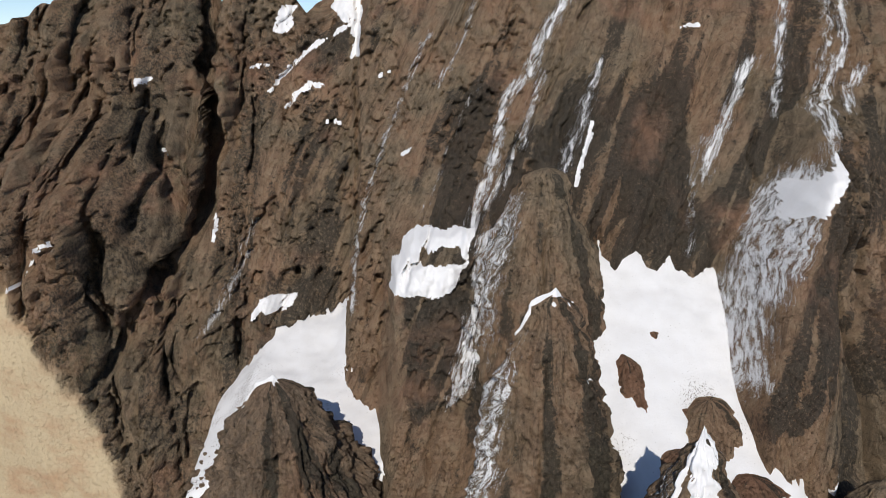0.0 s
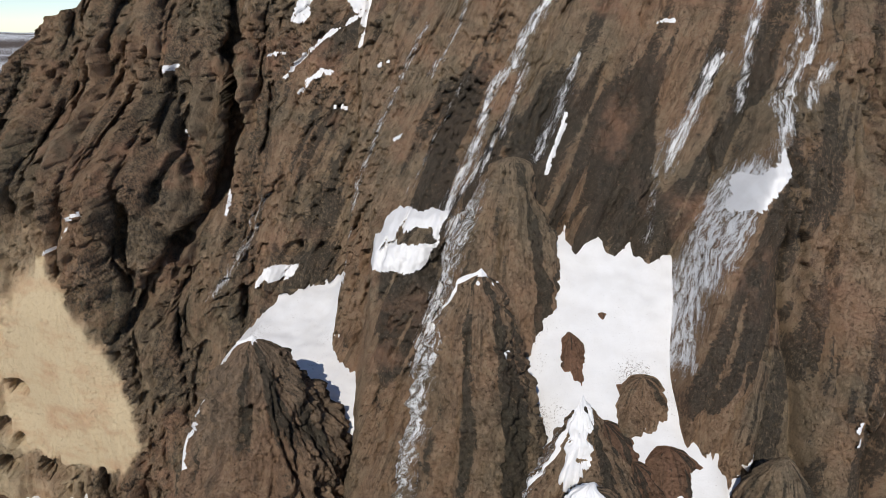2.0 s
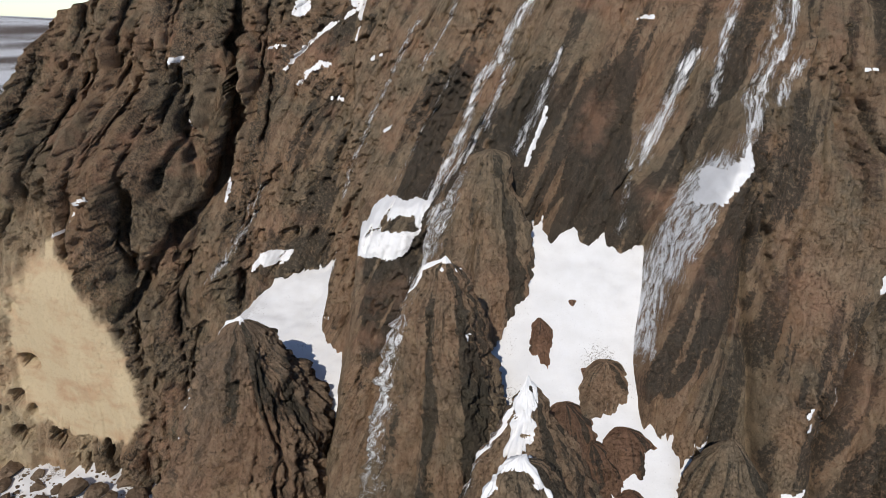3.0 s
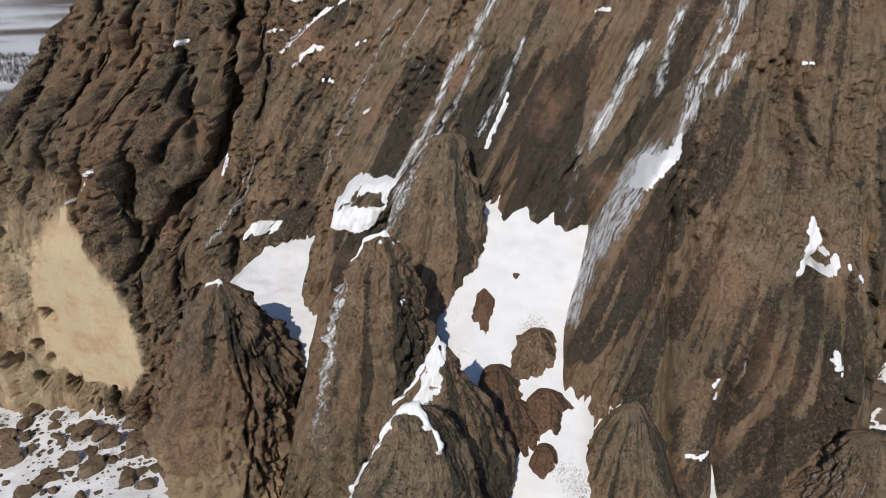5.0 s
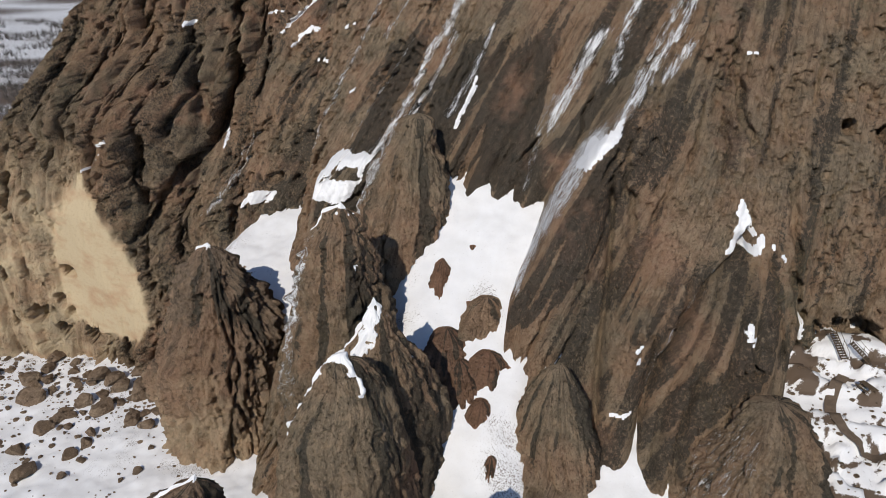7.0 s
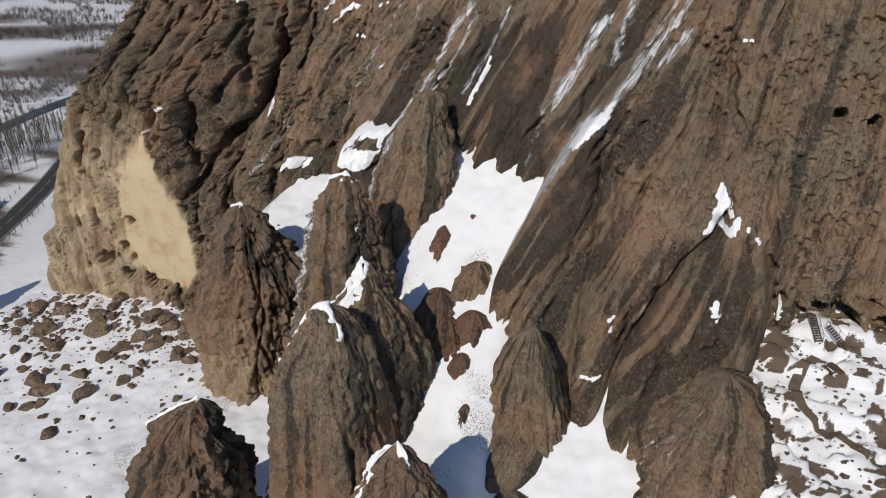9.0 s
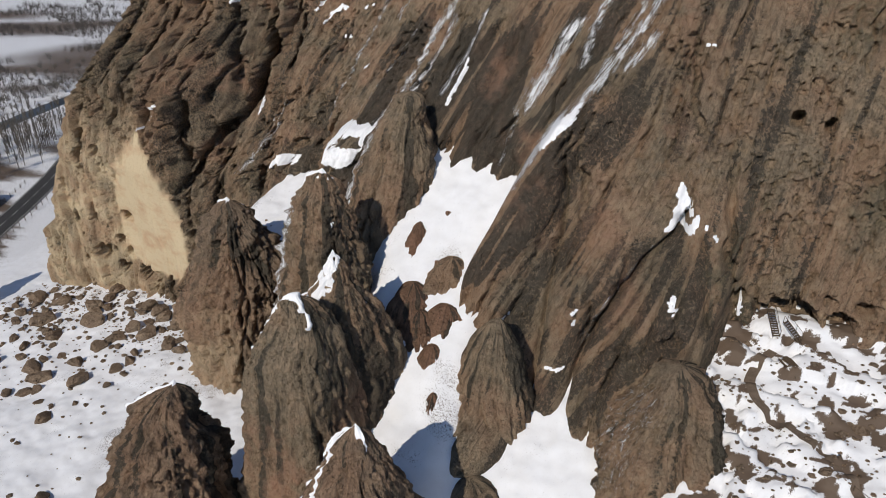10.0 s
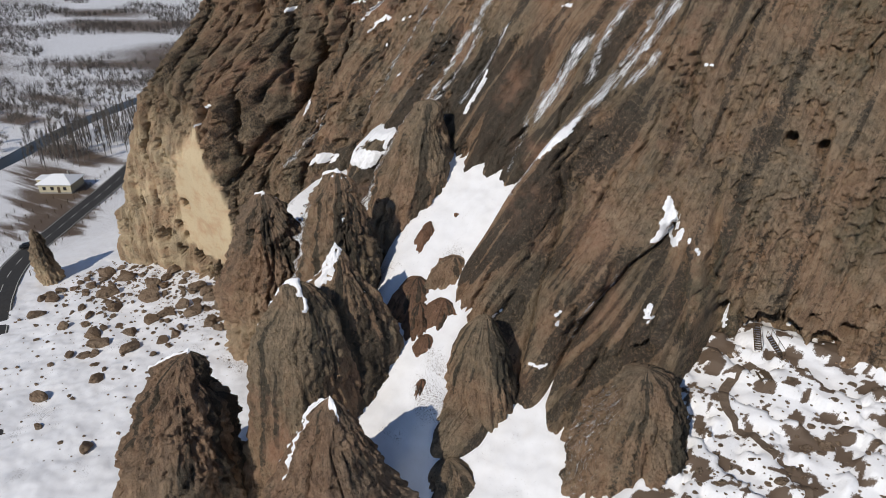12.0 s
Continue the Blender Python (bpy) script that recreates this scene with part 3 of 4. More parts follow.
gx, gy = spread(-100, 100, 0.45, 4500), spread(-40, 98, 0.45, 4500)
GX, GY = np.meshgrid(gx, gy)
GZ = ground_z(GX, GY)
patch = fbm(GX / 9, GY / 9, 4.0, 4)
bare = 0.15 + 0.55 * step(0.1, 0.7, patch) * step(-80, -30, GX) * (1 - step(30, 60, GX)) * 0.5
bare = np.maximum(bare, step(58, 63, GX) * (1 - step(105, 125, GX)) * step(24, 36, GY) * step(0.10, 0.28, fbm(GX / 4.5, GY / 3.2, 6.0, 5, 0.6)))
scree = step(-90, -70, GX) * (1 - step(-30, -18, GX)) * step(40, 62, GY)
bare = np.maximum(bare, 0.46 * scree * step(-0.05, 0.4, fbm(GX / 3, GY / 3, 1.0, 4)))
plainm = 1 - step(-112, -98, GX)
bare = np.maximum(bare, plainm * (0.36 + 0.5 * step(-0.1, 0.5, fbm(GX / 40, GY / 22, 8.0, 6, 0.65))))
ground = sheet("ground", np.stack([GX, GY, GZ], -1), SNOW, attrs={"bare": bare})
tagged(ground, "snow-covered ground with bare brown earth showing through", "ground", kind="structure")


# ---- snow lying on the rock face ----
DUST = []


def cliff_snow(pts, width=0.0, streaky=0.0, thick=0.35, label="patch of white snow clinging to the rock face", cut=None, ramp=False):
    """Snow within an outline of (x, z), or along a line where a width is given. streaky: how broken it is along the ribs."""
    if streaky >= 0.3:
        DUST.append((pts, width * 1.15, ramp))
        return
    q = np.array(pts)
    pad = max(width, 0.6) + 0.5
    sp = 0.15
    X, Z = np.meshgrid(np.arange(q[:, 0].min() - pad, q[:, 0].max() + pad, 0.06 if ramp else sp), np.arange(q[:, 1].min() - pad, q[:, 1].max() + pad, sp))
    wx, wz = X + 0.5 * perlin(X / 1.6, Z / 1.6, 31.0), Z + 0.5 * perlin(X / 1.6, Z / 1.6, 41.0)
    if width:
        d, along = line_distance(wx, wz, pts)
        sd = 0.75 * width * (0.55 + 0.6 * perlin(along * 9, pts[0][0], 1.0)) - d
    else:
        sd = inside_distance(wx, wz, pts)
    if cut:
        sd = np.minimum(sd, -inside_distance(wx, wz, cut))
    if ramp:
        sd = sd * 2.2
    r = (X - rib_x(Z)) * 3.0 if ramp else X - lean(X) * (Z - 50)
    amount = np.clip(sd * 0.55, -0.5, 0.42)
    amount = amount + streaky * (0.9 * perlin(r / 0.55, Z / 2.6, 51.0) + 0.6 * perlin(X / 0.42, Z / 0.5, 61.0) - 0.30) + 0.12 * perlin(X / 0.5, Z / 0.5, 71.0)
    amount = np.where(sd < -0.5, -1, amount)
    Y = np.minimum(cliff_y(X, Z), cliff_y(X, Z, False) + 0.12)
    t = np.clip(amount, -0.2, 0.5) * thick
    P = np.stack([X, Y - 0.05 - 0.8 * t, Z + 0.6 * t], -1)
    ob = sheet("snow_patch", P, SNOW, mask=amount > 0, attrs={"bare": 0.06 + 0.3 * streaky})
    tagged(ob, label, "snow", kind="stuff")


cliff_snow([(-3.0, 50.3), (3.3, 50.6), (3.0, 49.1), (2.7, 47.5), (0.4, 44.5), (-6.2, 43.8), (-6.1, 46.0), (-4.6, 48.5)], thick=0.7, cut=[(-3.0, 48.6), (2.0, 49.3), (2.6, 47.6), (-2.6, 47.3)], label="broad white snow patch on a rock ledge")
cliff_snow([(-44.8, 66.8), (-41.8, 66.4), (-43.9, 65.2)])
cliff_snow([(-25.9, 64.5), (-23.8, 67.5), (-20.8, 70.8), (-14.3, 74.4)], 0.9, 0.15)
cliff_snow([(-23.5, 62.2), (-22.1, 64.2), (-20.1, 65.5), (-17.6, 65.3)], 0.9, 0.1)
cliff_snow([(-26.3, 73.0), (-25.8, 77.4), (-23.3, 77.8), (-23.9, 73.6)], 0, 0.1)
cliff_snow([(-17.7, 76.6), (-17.4, 78.4), (-12.7, 78.4), (-11.8, 70.0), (-13.9, 69.6), (-14.0, 74.2), (-15.7, 75.1)], 0, 0.2)
cliff_snow([(-25.0, 36.6), (-23.9, 39.0), (-19.5, 39.2), (-20.0, 37.6), (-23.4, 37.4)])
cliff_snow([(15.7, 76.6), (12.7, 71.7), (10.9, 67.6), (8.4, 64.8), (6.4, 57.5), (3.5, 50.8)], 1.0, 0.55, label="streak of wind-blown snow in a leaning groove")
cliff_snow([(12.9, 67.6), (10.3, 60.8), (6.6, 54.5), (4.4, 52.2)], 0.7, 0.55, label="streak of wind-blown snow in a leaning groove")
cliff_snow([(3.5, 50.5), (7.6, 52.0), (11.9, 54.7), (11.0, 51.2), (7.7, 46.3), (5.2, 42.9), (3.3, 36.2), (0.1, 33.7), (1.0, 38.7), (2.8, 43.7)], 0, 0.6, label="broken snow streaks on a dark rock slab")
cliff_snow([(19.2, 69.0), (16.8, 61.8), (14.2, 56.7)], 0.7, 0.5, label="streak of wind-blown snow in a leaning groove")
cliff_snow([(17.8, 62.1), (16.6, 58.0), (15.4, 55.2)], 0.7, 0.2)
cliff_snow([(34.1, 69.0), (35.7, 70.2), (37.5, 69.8), (35.4, 66.5), (33.4, 61.4), (29.9, 55.0), (29.0, 57.9), (32.2, 64.0)], 0, 0.45, label="streak of snow beside a rounded rib")
cliff_snow([(30.0, 60.6), (28.8, 57.9), (28.2, 52.3), (27.3, 48.4)], 0.4, 0.35)
for chain, w in (([(48.5, 77), (45.8, 70), (42.5, 64.5), (39.5, 59.5)], 0.9), ([(46.3, 76), (44.0, 69.5), (41.2, 64)], 0.6), ([(47.6, 68.5), (46.0, 65.8), (44.6, 64.4)], 0.8)):
    cliff_snow(chain, w, 0.5, label="broken snow streaks on a dark rock slab")
cliff_snow([(40.9, 76.2), (38.7, 69.7), (37.7, 63.5)], 0.8, 0.8, label="broken snow streaks on a dark rock slab")
cliff_snow([(39.2, 60.6), (36.7, 58.4), (33.6, 53.8), (31.0, 47.9), (28.3, 41.2), (28.0, 37.5), (29.2, 39.0), (32.3, 46.9), (34.4, 50.6), (37.0, 55.6)], 0, 0.5, thick=0.5, ramp=True, label="long snow ramp on the side of a tall rib")
cliff_snow([(40.7, 60.3), (38.4, 59.0), (36.2, 56.5), (33.9, 52.6), (35.6, 54.4), (37.2, 55.8), (38.9, 57.4)], 0, 0.1, thick=0.6)
cliff_snow([(55.1, 52.6), (56.7, 49.6), (56.5, 48.2), (58.3, 48.4), (57.5, 45.9), (54.2, 45.7), (55.0, 49.5)], 0, 0.12, cut=[(56.2, 48.0), (57.6, 48.0), (57.0, 47.0), (55.8, 47.0)])
cliff_snow([(35.9, 33.3), (34.2, 32.2), (32.3, 31.0)], 0.35)
cliff_snow([(42.3, 28.6), (43.6, 28.9), (45.0, 28.9)], 0.3)
cliff_snow([(54.9, 45.6), (51.1, 40.7), (47.4, 34.5), (46.5, 31.3)], 0.28, 0.5)
cliff_snow([(-11.0, 47.3), (-9.7, 52.9), (-7.8, 58.8), (-4.9, 66.0), (-1.9, 72.6)], 0.5, 0.45, label="thin line of snow along a crack")
cliff_snow([(-0.7, 66.0), (2.0, 70.4), (4.7, 77.1)], 0.45, 0.5, label="thin line of snow along a crack")
cliff_snow([(-2.7, 50.7), (1.2, 59.1), (4.9, 66.4)], 0.22, 0.3, label="thin line of snow along a crack")
cliff_snow([(-26.6, 43.6), (-28.3, 39.5), (-30.1, 36.5)], 0.6, 0.6, label="thin line of snow along a crack")
cliff_snow([(-25.9, 48.0), (-27.5, 44.2)], 0.5, 0.6, label="thin line of snow along a crack")
cliff_snow([(-11.6, 46), (-11.8, 42), (-11.5, 39)], 0.9, 0.3, label="thin line of snow along a crack")
for a, b, w in (((-28.8, 68.0), (-26.5, 68.2), 0.4), ((-17.4, 60.6), (-15.2, 60.4), 0.45), ((-5.6, 57.4), (-3.4, 58.4), 0.4), ((-39.3, 56.9), (-38.3, 56.4), 0.45), ((-8.5, 67.0), (-7.3, 67.8), 0.4),
                ((29.4, 72.8), (30.8, 73.4), 0.5), ((-46.8, 48.2), (-44.4, 49.2), 0.5), ((-31.2, 48.4), (-31.0, 45.5), 0.45), ((54.6, 67.6), (55.4, 67.8), 0.4), ((59.0, 47.2), (61.0, 45.8), 0.25),
                ((-47.5, 48.0), (-50, 44.0), 0.35), ((57.0, 40.0), (57.3, 38.6), 0.6), ((45.5, 36.6), (45.2, 34.6), 0.3), ((65.0, 35.5), (65.4, 33.5), 0.8)):
    cliff_snow([a, b], w, 0.15)

X, Z = P[..., 0], P[..., 2]
dust = np.zeros(X.shape)
for pts, width, ramp in DUST:
    q = np.array(pts)
    near = (X > q[:, 0].min() - 2) & (X < q[:, 0].max() + 2) & (Z > q[:, 1].min() - 2) & (Z < q[:, 1].max() + 2)
    wx, wz = X[near] + 0.5 * perlin(X[near] / 1.8, Z[near] / 1.8, 31.0), Z[near]
    sd = width * 0.8 - line_distance(wx, wz, pts)[0] if width else inside_distance(wx, wz, pts)
    if ramp:
        sd = sd * 1.6
    dust[near] = np.maximum(dust[near], 0.62 * step(-0.5, 0.9, sd))
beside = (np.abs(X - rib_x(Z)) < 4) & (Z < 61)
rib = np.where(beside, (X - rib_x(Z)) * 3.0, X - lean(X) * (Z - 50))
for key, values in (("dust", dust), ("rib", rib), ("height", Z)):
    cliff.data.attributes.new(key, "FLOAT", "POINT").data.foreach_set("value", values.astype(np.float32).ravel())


# ---- pinnacles ----
def pinnacle(label, apex, foot, rx, ry, turn, low, power=0.6, mat=ROCK, seed=0.0, ribs=0.08, rough=0.5, lichen_shade=0.0, red=0.0, snow=0.0, category="rock pinnacle", scar=0.0, step_len=0.28, sat=1.0, ridges=(), dust=(0.0, 0, 1), left=(), right=(), square=2.6):
    """A rock cone from its apex down to low; left and right, where given, are its outline as (metres aside of the apex, height), across the way of turn; foot is the centre of its foot, rx and ry the foot's half widths, turn their turn in degrees."""
    height = apex[2] - low
    nt = int(np.clip(2 * math.pi * max(rx, ry) / step_len, 60, 260))
    nv = int(np.clip(height / step_len * 1.15, 40, 150))
    th = np.linspace(0, 2 * np.pi, nt, endpoint=False)
    v = np.linspace(0, 1, nv) ** 1.15
    T, Vv = np.meshgrid(th, v)

    pick = np.random.RandomState(int(seed * 10))
    grooves = [(pick.uniform(0, 2 * np.pi), pick.uniform(0.02, 0.07), pick.uniform(0.4, 1.3), pick.uniform(0, 9)) for _ in range(9)]
    facets = [(2 * np.pi * (k + pick.uniform(-0.25, 0.25)) / 6, pick.uniform(0.82, 1.05)) for k in range(6)]

    def place(extra):
        prof = np.clip(Vv / sat, 1e-8, 1) ** power * (1 + 0.22 * np.clip(Vv - sat, 0, 1))
        prof = np.where(Vv > 0.8 * sat, prof - 0.06 * np.sin(np.pi * np.clip((Vv - 0.8 * sat) / (0.5 * sat), 0, 1)), prof)
        spin = T + 0.25 * perlin(Vv * 2.2, seed, 0.5)
        hull = sum((np.clip(np.cos(spin - phi), 0, None) / far) ** 9 for phi, far in facets) ** (-1 / 9)
        small = billow(np.cos(T) * 4.5 + seed, np.sin(T) * 4.5, Vv * 1.6 + seed, 2) + 0.5 * billow(np.cos(T) * 11 + seed, np.sin(T) * 11, Vv * 3 + seed, 1)
        R = prof * hull * (1 + ribs * (small - 0.3))
        ax, ay = math.cos(radians(turn)), math.sin(radians(turn))
        lx, ly = rx * R * np.cos(T), ry * R * np.sin(T)
        bend = Vv ** 0.9
        if left:
            level = apex[2] - height * Vv
            lo = np.interp(level, [h for _, h in left[::-1]], [u for u, _ in left[::-1]])
            hi = np.interp(level, [h for _, h in right[::-1]], [u for u, _ in right[::-1]])
            half = np.maximum(0.5 * (hi - lo), 0.02) * np.minimum(1, (Vv * height / 0.7) ** 0.5)
            deep = ry * prof * np.minimum(1, half / 1.5)
            ring = (np.abs(np.cos(T)) ** square + np.abs(np.sin(T)) ** square) ** (-1 / square) * (1 + ribs * (small - 0.3))
            lx, ly = 0.5 * (lo + hi) + half * ring * np.cos(T), deep * ring * np.sin(T)
        x = apex[0] + (foot[0] - apex[0]) * bend + lx * ax - ly * ay
        y = apex[1] + (foot[1] - apex[1]) * bend + lx * ay + ly * ax
        z = apex[2] - height * Vv
        nz = z + 31 * seed
        d = rough * fbm(x / 4.0, y / 4.0, nz / 5.5, 4, 0.6) + 0.5 * rough * fbm(x / 1.1, y / 1.1, nz / 1.3, 3, 0.6)
        hollow = perlin(x / 1.6, y / 1.6, nz / 1.2)
        d = d - 0.6 * rough * step(0.4, 0.5, hollow) - 0.35 * rough * step(0.42, 0.5, perlin(x / 0.8, y / 0.8, nz / 0.9)) + extra
        for a, w, deep, k in grooves:
            off = np.abs((T - a - 0.35 * perlin(Vv * 3, k, 0.2) + np.pi) % (2 * np.pi) - np.pi)
            d = d - deep * rough * (1 - step(0.3 * w, w, off)) * step(0.05, 0.3, Vv)
        damp = np.minimum(1, Vv * 14)
        ux, uy = np.cos(T + radians(turn)), np.sin(T + radians(turn))
        return np.stack([x + d * ux * damp, y + d * uy * damp, z + 0.5 * fbm(x / 2, y / 2, nz / 2, 2) * damp * rough + np.clip(extra, -0.3, 0.3) * (1 - damp)], -1)

    P = place(0.0)
    x, y, z = P[..., 0], P[..., 1], P[..., 2]
    streak = fbm(T * 3 + seed, Vv * 1.2, seed, 3) + 0.4 * fbm(x / 3, y / 3, z / 6, 3)
    face = np.cos(T + radians(turn) - radians(10))        # side away from the sun's way: shade painted on top of the lichen
    lich_shade = step(0.05, 0.55, streak + 0.25 * face + lichen_shade)
    redm = red * step(0.1, 0.5, fbm(x / 5, y / 5, z / 5, 3) + 0.3) * step(0.25, 0.55, Vv)
    scm = scar * step(0.45, 0.75, Vv + 0.2 * fbm(x / 4, y / 4, z / 4, 2))
    ob = sheet("rock_pinnacle", P, mat, wrap=True, attrs={"lichen_shade": lich_shade * (1 - scm), "scar": scm, "green": 0.25 * step(0.0, 0.5, streak), "red": redm,
        "dust": dust[0] * step(math.cos(radians(dust[2])), math.cos(radians(dust[2] * 0.5)), np.cos(T + radians(turn) - radians(dust[1]))) * (1 - step(0.45, 0.8, Vv)) * step(0.04, 0.15, Vv), "rib": T * 5.0, "height": z})
    tagged(ob, label, category)
    if snow > 0:
        # thin snow on the very top and down the ridges
        amount = 0.9 * snow - 0.5 - Vv * height / 1.6
        for way, reach, wide in ridges:
            off = np.abs((T + radians(turn) - radians(way) - 0.18 * perlin(Vv * 5, seed, 0.9) + np.pi) % (2 * np.pi) - np.pi)
            metres = 2.9 * off * np.hypot(x - np.mean(x, 1, keepdims=True), y - np.mean(y, 1, keepdims=True))
            amount = np.maximum(amount, 0.55 - 0.55 * metres / wide - 1.5 * step(reach * 0.7, reach, Vv))
        amount = amount + 0.75 * fbm(x / 1.0, y / 1.0, z / 1.3, 4, 0.6) - 0.05
        amount = np.maximum(amount, 0.9 * fbm(x / 0.8, y / 0.8, z / 1.2 + 8, 2) - 0.72 - 0.8 * Vv)
        Q = place(np.clip(amount * 0.5, -0.15, 0.25) + 0.03)
        Q[..., 2] += np.clip(amount * 0.4, 0, 0.2)
        cap = sheet("snow_cap", Q, SNOW, mask=amount > 0, wrap=True, attrs={"bare": 0.15})
        tagged(cap, "thin white snow lying on the rock crest", "snow", kind="stuff")
    return ob


pinnacle("tall brown tuff pinnacle with a snow-dusted crest", (31, 21.2, 38.4), (31, 20.5, 8), 11, 8.5, 40, 8, 0.8, ROCK_DARK, 1.3, rough=0.7, red=0.4, snow=0.6, sat=0.6, square=1.3, ridges=((205, 0.5, 0.6), (230, 0.45, 0.35), (345, 0.12, 0.5)),
         left=((0, 38.4), (-1.9, 36.9), (-4.1, 32.8), (-6.0, 28.9), (-7.9, 25.5), (-9.5, 20), (-11.5, 8)), right=((0.3, 38.4), (2.4, 36.2), (3.8, 32.7), (7.0, 26.5), (9.0, 23.8), (10.4, 20), (12, 8)))
pinnacle("broad steep tuff pinnacle with reddish flank and snowy crest", (17.7, 32.6, 44.1), (18.2, 31, 8), 9, 7.0, 42.5, 8, 0.6, ROCK, 2.1, rough=0.5, red=1.0, snow=0.8, sat=0.42, ridges=((190, 0.42, 3.2), (325, 0.12, 0.8)), square=1.28,
         left=((-1.0, 44.1), (-2.7, 43.8), (-4.1, 41.2), (-7.0, 36.5), (-8.0, 27.5), (-9.2, 18), (-10.6, 8)), right=((0.4, 44.1), (2.4, 42.3), (4.1, 39.3), (5.8, 32.8), (7.2, 24.8), (8.9, 18.3), (10, 8)))
pinnacle("tuff pinnacle with lichen streaks and a side darkened by painted shade", (17.4, 40.2, 45.9), (18.0, 39.5, 18), 8.2, 7.5, 39, 15, 0.75, ROCK, 3.7, rough=0.6, lichen_shade=0.05, snow=0.8, sat=0.6, square=1.28, ridges=((250, 0.22, 2.4), (200, 0.3, 0.6)), dust=(0.4, 172, 50),
         left=((-0.3, 45.9), (-2.4, 42.4), (-4.9, 39.8), (-8.6, 31.8), (-9.5, 25), (-10, 15)), right=((0, 45.9), (1.9, 43.8), (3.7, 40.9), (6.3, 36.9), (8.2, 32.0), (9.0, 27.9), (9.4, 22), (9.8, 15)))
pinnacle("knobbly dark tuff pinnacle capped with snow", (9.0, 51.4, 51.6), (9.0, 50.5, 15), 6.4, 6.6, 27, 12, 0.6, ROCK, 4.4, rough=1.0, lichen_shade=0.05, snow=0.45, sat=0.42, square=1.45, ridges=((200, 0.10, 0.7),), dust=(0.5, 185, 50),
         left=((-0.8, 51.6), (-2.2, 50.8), (-4.1, 47.2), (-5.6, 43.1), (-7.2, 35.4), (-8.4, 27), (-9, 12)), right=((0.8, 51.6), (2.1, 50.0), (4.1, 45.2), (5.4, 40.9), (6.4, 36.9), (7.0, 26), (7.2, 12)))
pinnacle("blocky dark tuff pinnacle streaked with cracks", (-16, 60, 39.8), (-16, 58.5, 4), 11.4, 8.5, 34.8, 4, 0.6, ROCK_DARK, 5.2, rough=1.2, snow=0.3, sat=0.45, red=0.3, scar=0.45, square=1.7, ridges=((180, 0.4, 0.8),),
         left=((-1.6, 39.8), (-2.6, 39.0), (-4.8, 35.3), (-7.0, 30.2), (-9.7, 23.1), (-10.6, 18.4), (-9.7, 11.8), (-10, 4)), right=((0.8, 39.8), (2.4, 38.4), (5.7, 33.6), (8.6, 29.3), (10.6, 24.9), (10.4, 19.8), (9.5, 13), (9, 4)))
pinnacle("low dark tuff pinnacle with split summit", (6.4, 22.3, 35), (5.5, 21.5, 2), 11.5, 9, 53.6, 2, 0.6, ROCK_DARK, 6.6, rough=1.2, lichen_shade=0.05, snow=0.25, sat=0.5, scar=0.3, square=1.35, ridges=((195, 0.2, 0.4),),
         left=((-0.5, 35), (-2.9, 34.2), (-6.0, 32.0), (-8.3, 26.7), (-10.3, 22.7), (-12, 15), (-13, 2)), right=((0.3, 35), (1.6, 32.6), (3.6, 27.8), (5.2, 22.5), (5.6, 16.7), (6, 2)))
pinnacle("rounded brown tuff dome with cracked top", (12.3, 74.6, 58.0), (12.3, 68.5, 30), 10.0, 9.5, 15.3, 30, 0.55, ROCK, 7.4, rough=0.7, red=0.3, snow=0.2, sat=0.7, square=2.1, category="rock dome", dust=(0.5, 190, 45),
         left=((-2.4, 58.0), (-3.4, 57.2), (-4.8, 53.7), (-6.8, 50.3), (-8.6, 45.9), (-9.4, 40), (-9.6, 30)), right=((0.6, 58.0), (1.4, 56.8), (2.1, 53.7), (4.1, 48.6), (4.8, 44.2), (4.0, 39.6), (3.0, 36), (3, 30)))
pinnacle("rounded brown tuff buttress at the foot of the face", (36, 48.6, 36.4), (37, 47.5, 12), 7, 6.5, 25, 10, 0.6, ROCK, 8.8, rough=0.4, ribs=0.14, snow=0.0, sat=0.6, category="rock buttress", square=2.2,
         left=((-0.3, 36.4), (-3.3, 32.3), (-5.0, 28.3), (-6.0, 23.2), (-6.0, 18), (-6, 10)), right=((1.1, 36.4), (3.4, 31.7), (5.2, 24.9), (6.4, 18.7), (7, 10)))
pinnacle("broad low tuff knoll cracked and dusted with snow", (59, 48.6, 35.9), (59.5, 45.5, 10), 8.4, 8.5, 8.5, 10, 0.4, ROCK, 9.9, rough=0.9, ribs=0.12, snow=0.0, dust=(0.22, 200, 70), category="rock knoll",
         left=((-1.5, 35.9), (-3.9, 32.0), (-7.1, 27.3), (-8.3, 19.0), (-8.5, 10)), right=((2.4, 35.9), (4.9, 32.7), (6.6, 26.0), (6.6, 15.5), (7, 10)))
pinnacle("slender pale hoodoo with hollows beside the road", (-97, 56.5, 14), (-94.5, 57, 0), 4.5, 3.0, -30, -1, 0.55, ROCK, 11.3, rough=1.0, scar=0.6)


def hump(x, y, rx, ry, rise, mat, label, seed):
    g = float(ground_z(x, y))
    pinnacle(label, (x, y + ry * 0.3, g + 0.55 * rise), (x, y - ry * 0.15, g), rx * 1.3, ry * 1.2, 10 * seed, g - 3.5, 0.42, mat, seed, rough=0.35, category="rock hump", step_len=0.3)


